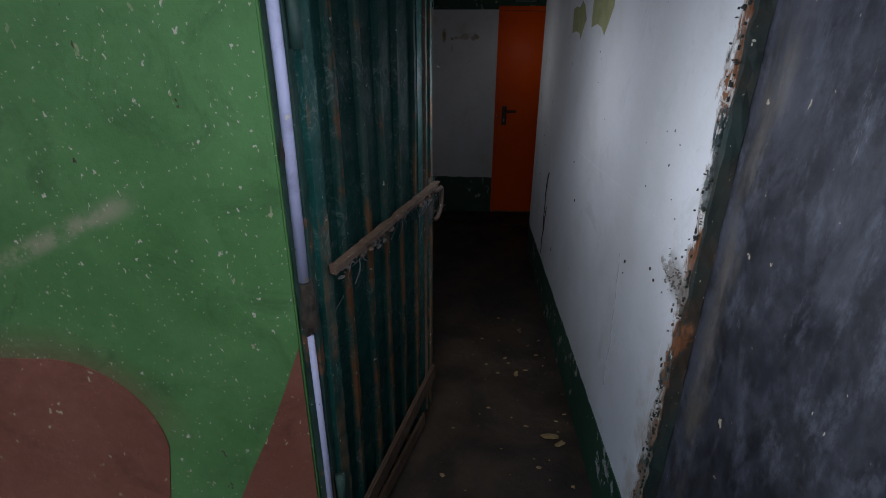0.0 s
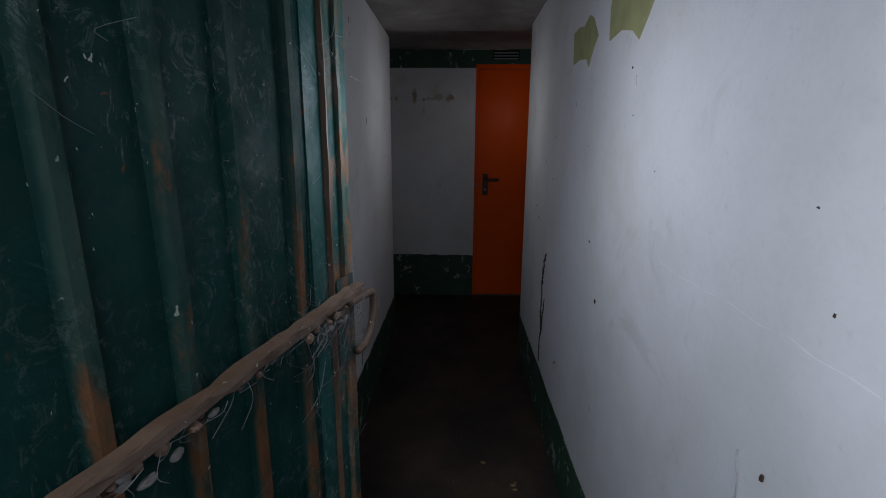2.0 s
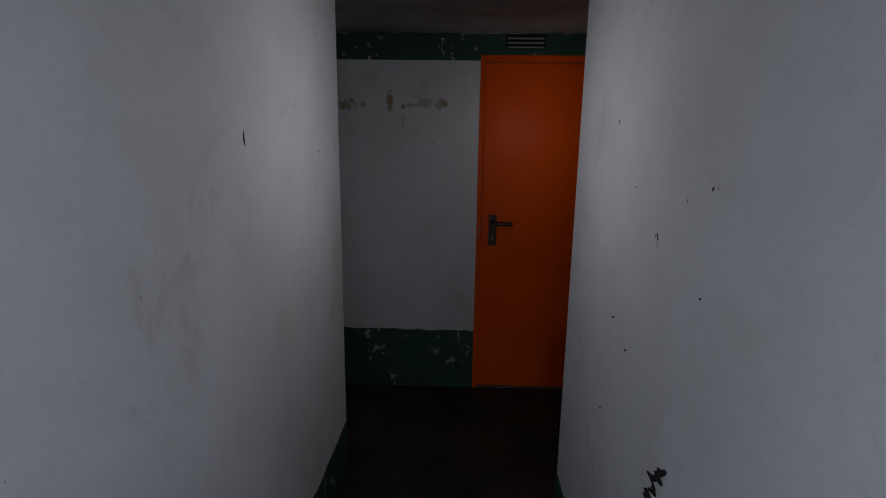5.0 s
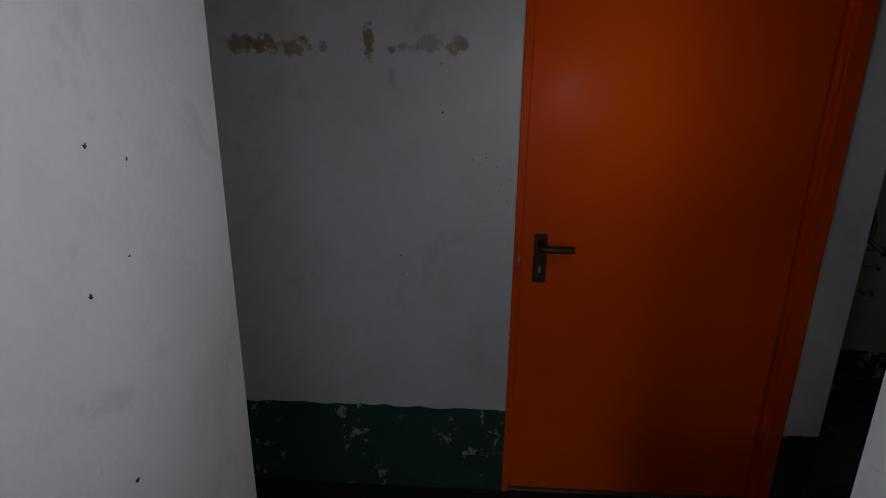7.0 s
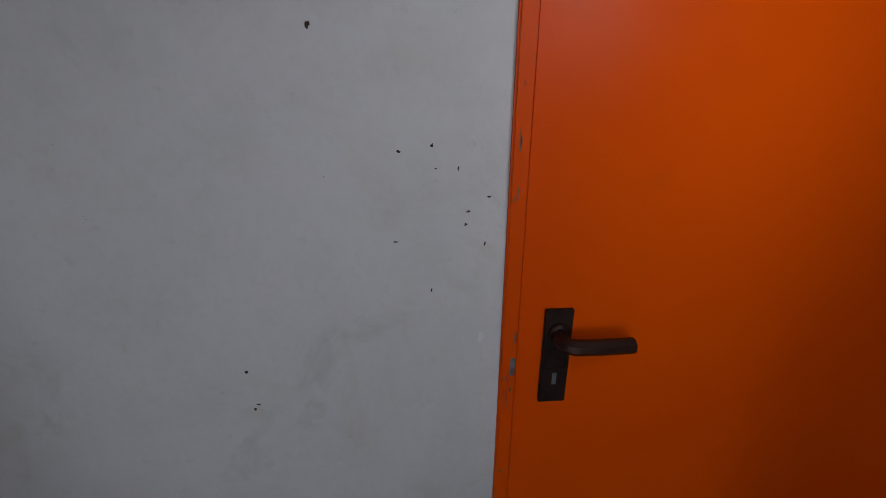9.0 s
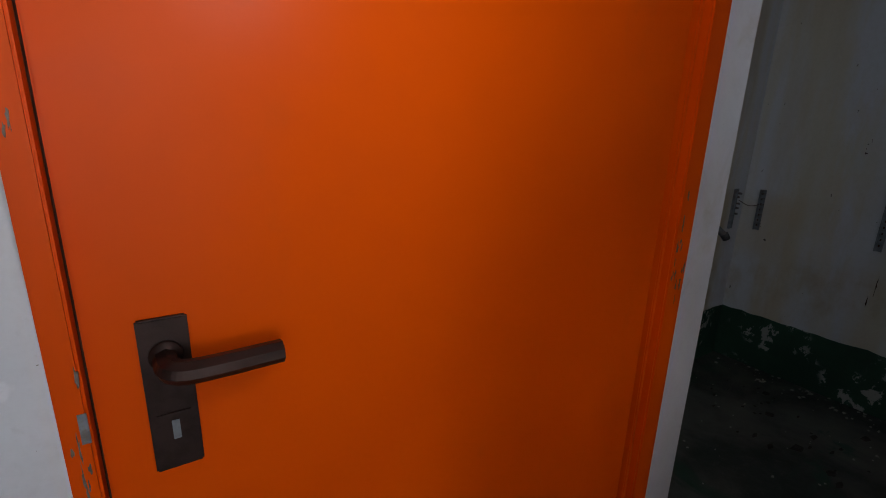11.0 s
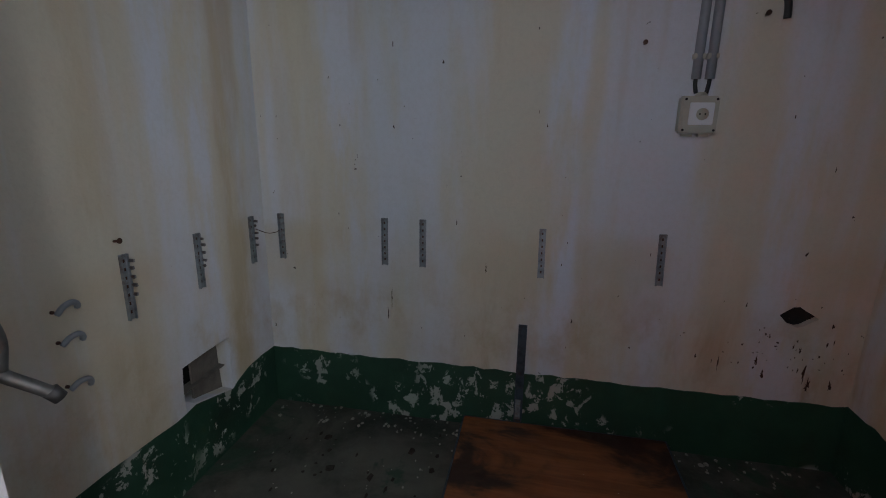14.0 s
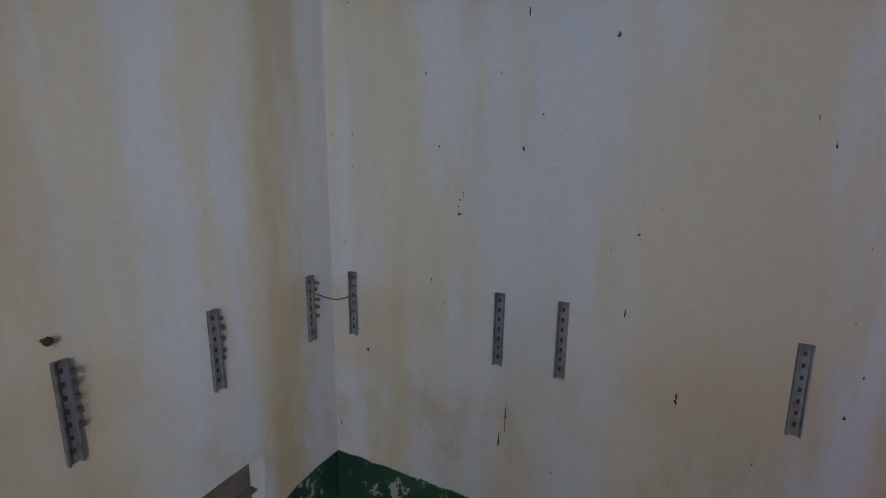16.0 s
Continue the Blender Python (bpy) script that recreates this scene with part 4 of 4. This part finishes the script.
rnd = random.Random(61)
for k in range(14):
    z = rnd.choice((1.36, 1.05, 0.98, 0.86, 1.55)) + rnd.uniform(-0.08, 0.08)
    part("scuff", patch("y", 4.4902, -0.0010, ragged(rnd.uniform(0.003, 0.019), z, rnd.uniform(0.0008, 0.002), rnd.uniform(0.004, 0.018), 11, 0.6, 300 + k)), SCUFF, door, "grey scuff down to bare metal")
for k in range(16):
    z = 1.09 + rnd.gauss(0, 0.07)
    part("scuff", patch("y", 4.4822, -0.0010, ragged(rnd.uniform(1.056, 1.108), z, rnd.uniform(0.0007, 0.0028), rnd.uniform(0.003, 0.012), 13, 0.75, 330 + k)), SCUFF, door, "grey scuff down to bare metal")

vent = empty("air_vent", pose(0.25, 4.495, 2.152), "small louvred vent with pale slats above the door", "vent")
part("backing", block(-0.115, -0.004, -0.04, 0.115, 0.0005, 0.038), SHADE_BLACK, vent)
for z in (-0.028, -0.004, 0.020):
    b = part("slat", block(-0.105, -0.010, -0.004, 0.105, -0.001, 0.004, bevel=0.0015), CONDUIT, vent)
    b.matrix_basis = pose(0, -0.004, z, 30, 0, 0)

# ---- the room: bracket rails ----
def rail(height, teeth, seed):
    """A slotted steel rail: two flanges, a web, and teeth where the arms broke away."""
    rnd = random.Random(seed)
    bm = bmesh.new()
    slab(bm, -0.014, -0.004, -height, 0.014, 0.0005, 0.0, bevel=0.001)
    slab(bm, -0.014, -0.012, -height, -0.010, -0.0035, 0.0)
    slab(bm, 0.010, -0.012, -height, 0.014, -0.0035, 0.0)
    return bm


def bracket(m, teeth, seed, label):
    e = empty("wall_bracket", m, label, "bracket", "bracket rails on the room walls")
    part("rail", rail(0.215, teeth, seed), ZINC, e)
    rnd = random.Random(seed)
    for k in range(7):
        z = -0.02 - 0.028 * k
        part("slot", block(-0.003, -0.0050, z - 0.006, 0.003, -0.0041, z + 0.004), RUSTMARK, e)
        if teeth and k < 5:
            t = part("tooth", block(0.006, -0.020 - 0.010 * rnd.random(), -0.005, 0.014, -0.010, 0.005, bevel=0.001), ZINC, e, "rusty hooked tooth")
            t.matrix_basis = pose(0.004, 0, z, 0, rnd.uniform(-25, 25), 0)
    return e


for k, (x, teeth, z) in enumerate([(2.078, 1, 1.065), (2.400, 1, 1.064), (2.745, 1, 1.07)]):
    bracket(pose(x, YN - 0.001, z), teeth, k, "galvanised bracket rail with rusty teeth screwed to plaster")
for k, (y, teeth, z, lean) in enumerate([(5.064, 1, 1.07, 0), (4.559, 0, 1.073, 0), (4.383, 0, 1.075, 0), (3.868, 0, 1.062, -1), (3.398, 0, 1.065, -2)]):
    bracket(pose(XE - 0.001, y, z, 0, 0, -90) @ pose(0, 0, 0, 0, lean, 0), teeth, 10 + k, "galvanised slotted bracket rail screwed to plaster")
post = empty("wall_rail", pose(XE - 0.004, 3.925, 0.626, 0, 0, -90), "dark grey steel rail from the floor up the wall", "rail")
part("web", block(-0.019, -0.006, -0.53, 0.019, 0.0, 0.0, bevel=0.001), BLUESTEEL, post)
part("flange", block(-0.019, -0.018, -0.53, -0.014, -0.0062, 0.0, bevel=0.001), BLUESTEEL, post)
part("flange", block(0.014, -0.018, -0.53, 0.019, -0.0062, 0.0, bevel=0.001), BLUESTEEL, post)
part("bare_end", block(-0.018, -0.0075, -0.47, 0.010, -0.0062, -0.37), ZINC, post, "scraped bare metal end")

# ---- socket box with two conduits ----
sock = empty("socket_outlet", pose(XE, 3.338, 1.522, 0, 0, -90), "yellowed surface mounted socket box with white insert", "socket")
part("box", block(-0.070, -0.050, -0.066, 0.058, 0.0, 0.066, bevel=0.007), BOXGREY, sock)
part("cover", block(-0.067, -0.058, -0.062, 0.055, -0.0505, 0.062, bevel=0.004), BOXGREY, sock)
ins = part("insert", block(-0.044, -0.0655, -0.036, 0.038, -0.0585, 0.042, bevel=0.002), PANELWHITE, sock, "glossy white socket insert")
part("socket_well", sweep([(0.0, -0.0656, 0.002), (0.0, -0.0672, 0.002)], 0.021, 24), BOXGREY, ins, "", True)
part("pin_hole", sweep([(-0.009, -0.0674, 0.002), (-0.009, -0.0680, 0.002)], 0.003, 8), SHADE_BLACK, ins)
part("pin_hole", sweep([(0.009, -0.0674, 0.002), (0.009, -0.0680, 0.002)], 0.003, 8), SHADE_BLACK, ins)
for x, z in ((-0.058, -0.054), (0.046, -0.054), (-0.058, 0.054), (0.046, 0.054)):
    part("screw", sweep([(x, -0.058, z), (x, -0.0598, z)], 0.0045, 10), SHADE_BLACK, sock)
for x in (-0.035, 0.020):
    part("cable_gland", block(x - 0.022, -0.045, -0.077, x + 0.022, -0.010, -0.0665, bevel=0.005), BOXGREY, sock)
part("cable_entry", sweep([(0.0, -0.022, 0.0665), (0.0, -0.022, 0.080)], [0.024, 0.014], 16), BOXGREY, sock)
for y, dy in ((3.362, 0.004), (3.318, -0.004)):
    c = empty("conduit", pose(XE - 0.018, y, 0), "grey plastic conduit with black cable above the socket", "conduit", "conduits to the socket")
    part("tube", sweep([(0, dy * 0.3, 1.648), (0, 0, 1.9), (0, -dy, 2.345)], 0.0165, 14), CONDUIT, c, "", True)
    part("cable", sweep(bend([(0, dy * 0.3, 1.66), (0, dy * 0.2, 1.63), (-0.004, -dy * 1.2, 1.598)], 4), 0.0075, 8), BLACK, c, "black cable", True)
    part("clip", block(-0.014, -0.020, 1.715, 0.0175, 0.020, 1.735, bevel=0.003), BOXGREY, c)
stub = empty("cable_stub", pose(XE - 0.02, 3.11, 1.84), "black cut cable hanging out of the wall", "cable")
part("cable", sweep(bend([(0.02, 0.03, 0.14), (-0.012, 0.022, 0.10), (-0.018, 0.004, 0.05), (-0.012, -0.004, 0.0)]), 0.012, 10), BLACK, stub, "", True)

# ---- pipes on the north wall ----
hose = empty("hanging_cables", pose(1.29, 4.555, 0), "thick dark grey cables hanging on the end of the wall", "cable")
part("cable", sweep(bend([(-0.012, 0, 1.90), (-0.010, 0, 1.55), (-0.004, 0.004, 1.36), (0.022, 0.006, 1.25), (0.040, 0.006, 1.19), (0.034, 0.006, 1.145)]), 0.0095, 12), LEADPIPE, hose, "", True)
part("cable", sweep(bend([(-0.012, 0.03, 1.90), (-0.010, 0.03, 1.50), (0.004, 0.03, 1.33), (0.020, 0.03, 1.22), (0.014, 0.02, 1.14)]), 0.0085, 12), BLACK, hose, "", True)
outlet = part("cable_tail", sweep(bend([(0.020, 0.012, 1.160), (0.036, 0.002, 1.138), (0.052, -0.016, 1.118), (0.066, -0.030, 1.100)]), 0.0085, 12), LEADPIPE, hose, "", True)
part("cut_end", sweep([(0.063, -0.028, 1.106), (0.070, -0.034, 1.092)], [0.0105, 0.0095], 12), BLACK, outlet, "", True)
for k, z in enumerate((0.966, 0.873, 0.736)):
    c = empty("pipe_clip", pose(1.879, YN - 0.001, z, 0, 8 * (k - 1), 0), "loose grey pipe clip on the plaster wall", "clip", "pipe clips")
    part("saddle", sweep(bend([(-0.028, -0.004, -0.008), (-0.012, -0.014, 0.010), (0.012, -0.016, 0.012), (0.028, -0.010, -0.002), (0.030, -0.004, -0.014)], 4), 0.008, 8), CONDUIT, c, "", True)
    part("screw", sweep([(-0.036, 0.001, 0.004), (-0.036, -0.005, 0.004)], 0.005, 8), RUSTMARK, c)
cb = part("cement_board", pierced("y", 0, 0.008, [(-0.085, -0.14), (0.145, -0.14), (0.145, 0.14), (-0.055, 0.14)], ()), BOARDGREY)
cb.matrix_basis = pose(2.42, YN + 0.055, 0.475, -4, 0, 4)
tagged(cb, "loose grey cement board inside the broken opening", "board")
ledge = part("broken_board", block(2.26, YN + 0.03, 0.452, 2.52, YN + 0.075, 0.458), BOARDGREY)
tagged(ledge, "dusty edge of a board inside the broken opening", "board")

wire = part("thin_wire", sweep(bend([(2.752, YN - 0.022, 1.012), (2.80, YN - 0.05, 0.985), (2.83, 5.08, 0.985), (XE - 0.022, 5.066, 0.995)], 4), 0.0018, 5), RUSTMARK)
tagged(wire, "thin rusty wire strung between two bracket rails", "wire")

# nails, drilled plugs and small marks
def nail(m):
    e = empty("nail", m, "rusty nail or stand-in for a hole in the plaster wall", "nail", "nails in the wall")
    part("shank", sweep([(0, 0.002, 0), (0, -0.02, 0.003)], 0.004, 8), RUSTMARK, e)
    part("head", sweep([(0, -0.02, 0.003), (0, -0.023, 0.003)], 0.009, 10), RUSTMARK, e)


for y, z in ((3.55, 1.773), (3.16, 1.86)):
    nail(pose(XE, y, z, 0, 0, -90))
# nail shape standing in for a dark hole above the bracket rail
nail(pose(2.06, YN, 1.11))
marks = [(4.53, 0.70, 0.005, 0.045), (4.548, 0.62, 0.004, 0.03), (4.10, 0.865, 0.005, 0.024), (3.12, 0.53, 0.004, 0.03), (2.98, 0.56, 0.008, 0.02), (2.95, 0.50, 0.010, 0.02), (2.80, 0.52, 0.010, 0.035), (2.78, 0.47, 0.012, 0.03), (2.70, 0.48, 0.010, 0.02), (2.83, 0.62, 0.006, 0.012), (2.76, 0.60, 0.005, 0.008), (2.74, 0.655, 0.006, 0.01)]
for k, (y, z, ry, rz) in enumerate(marks):
    tagged(part("trim_rust_mark", patch("x", XE + 0.0005, -0.0018, ragged(y, z, ry * 0.5, rz * 0.75, 15, 0.75, 50 + k)), DARKRUST), "rust brown mark in the plaster", "mark", kind="structure")

rnd = random.Random(23)
spots = []
for k in range(70):
    y, z = (2.92 + rnd.gauss(0, 0.16), 0.52 + abs(rnd.gauss(0, 0.12))) if k < 46 else (rnd.uniform(2.8, 5.1), rnd.uniform(0.45, 1.9))
    spots.append(ragged(y, z, 0.001 + 0.004 * rnd.random() ** 2, 0.0015 + 0.009 * rnd.random() ** 2, 9, 0.7, 400 + k))
flakes("rust_spots", "small dark rust spots on the damp plaster", XE + 0.0005, -0.0016, spots, DARKRUST)

# ---- board in a steel frame on the floor ----
bd = empty("wooden_board", pose(2.45, 3.725, FZ), "brown stained board in a blue grey steel frame on floor", "board")
part("panel", block(-0.385, -0.445, 0.030, 0.39, 0.447, 0.052, bevel=0.003), WOOD, bd, "brown dark-stained wooden panel")
for a in ((-0.405, -0.455, -0.385, 0.455), (0.390, -0.455, 0.402, 0.455)):
    part("frame_bar", block(a[0], a[1], 0.006, a[2], a[3], 0.048, bevel=0.003), BLUESTEEL, bd)
for a in ((-0.3845, -0.457, 0.3895, -0.4455), (-0.3845, 0.4475, 0.3895, 0.457)):
    part("frame_bar", block(a[0], a[1], 0.006, a[2], a[3], 0.046, bevel=0.003), BLUESTEEL, bd)
for x in (-0.38, 0.37):
    for y in (-0.44, 0.44):
        part("foot", block(x - 0.012, y - 0.012, 0.0, x + 0.012, y + 0.012, 0.0305), BLUESTEEL, bd)


# ---- litter ----
def litter(name, label, area, z, count, sizes, material, seed):
    rnd = random.Random(seed)
    bm = bmesh.new()
    x0, y0, x1, y1 = area
    for k in range(count):
        c = Vector((rnd.uniform(x0, x1), rnd.uniform(y0, y1), z))
        r, a = rnd.uniform(*sizes), rnd.uniform(0, 6.28)
        n = rnd.choice((4, 5, 6))
        h = r * rnd.uniform(0.1, 0.35)
        st = rnd.uniform(0.35, 1)
        low, up = [], []
        for q in range(n):
            t = a + 2 * math.pi * q / n
            f = rnd.uniform(0.6, 1.2) * r
            d = Vector((math.cos(t) * f, math.sin(t) * f * st, 0))
            low.append(bm.verts.new(c + d))
            up.append(bm.verts.new(c + d * 0.8 + Vector((0, 0, h))))
        bm.faces.new(up)
        for q in range(n):
            bm.faces.new((low[q], low[(q + 1) % n], up[(q + 1) % n], up[q]))
    return tagged(part(name, bm, material), label, "litter", kind="stuff")


CHIP = plain("pale_plaster_chips", (0.36, 0.35, 0.31), 0.9, 0.4, 60)
STRAW = plain("dry_straw_bits", (0.24, 0.17, 0.08), 0.9, 0.4, 60)
litter("plaster_crumbs", "pale crumbs of plaster on the room floor", (1.6, 2.75, 2.84, 5.13), FZ, 150, (0.002, 0.009), CHIP, 1)
litter("plaster_crumbs", "pale paint crumbs along the room wall", (2.70, 2.7, 2.85, 5.1), FZ, 120, (0.004, 0.014), CHIP, 2)
litter("dirt_clods", "dark flat dirt clods on the room floor", (2.15, 4.25, 2.78, 4.95), FZ, 34, (0.006, 0.032), DIRT, 9)
litter("dirt_crumbs", "brown dirt crumbs on the corridor floor", (XL + 0.03, 0.5, XR - 0.02, 4.4), 0.0, 240, (0.002, 0.011), DIRT, 3)
litter("straw_bits", "dry straw and leaf bits on the corridor floor", (-0.35, 0.6, XR - 0.02, 2.2), 0.0, 50, (0.003, 0.014), STRAW, 4)
for k, (x, y, r) in enumerate([(0.16, 1.06, 0.035), (0.20, 1.02, 0.025), (0.05, 1.5, 0.02)]):
    lf = part("dry_leaf", patch("y", 0, 0.002, ragged(0, 0, r, r * 0.6, 11, 0.3, k)), STRAW)
    lf.matrix_basis = pose(x, y, 0.012, 80, 0, 40 * k)
    tagged(lf, "dry curled brown leaf on the floor", "leaf", "dry leaves")
cable = part("floor_cable", sweep(bend([(-0.02, 4.42, 0.008), (0.03, 4.30, 0.008), (0.10, 4.16, 0.008), (0.20, 4.05, 0.008), (0.33, 4.0, 0.008)]), 0.008, 8), BLACK, None, "", True)
tagged(cable, "thin black cable lying on the concrete floor", "cable")
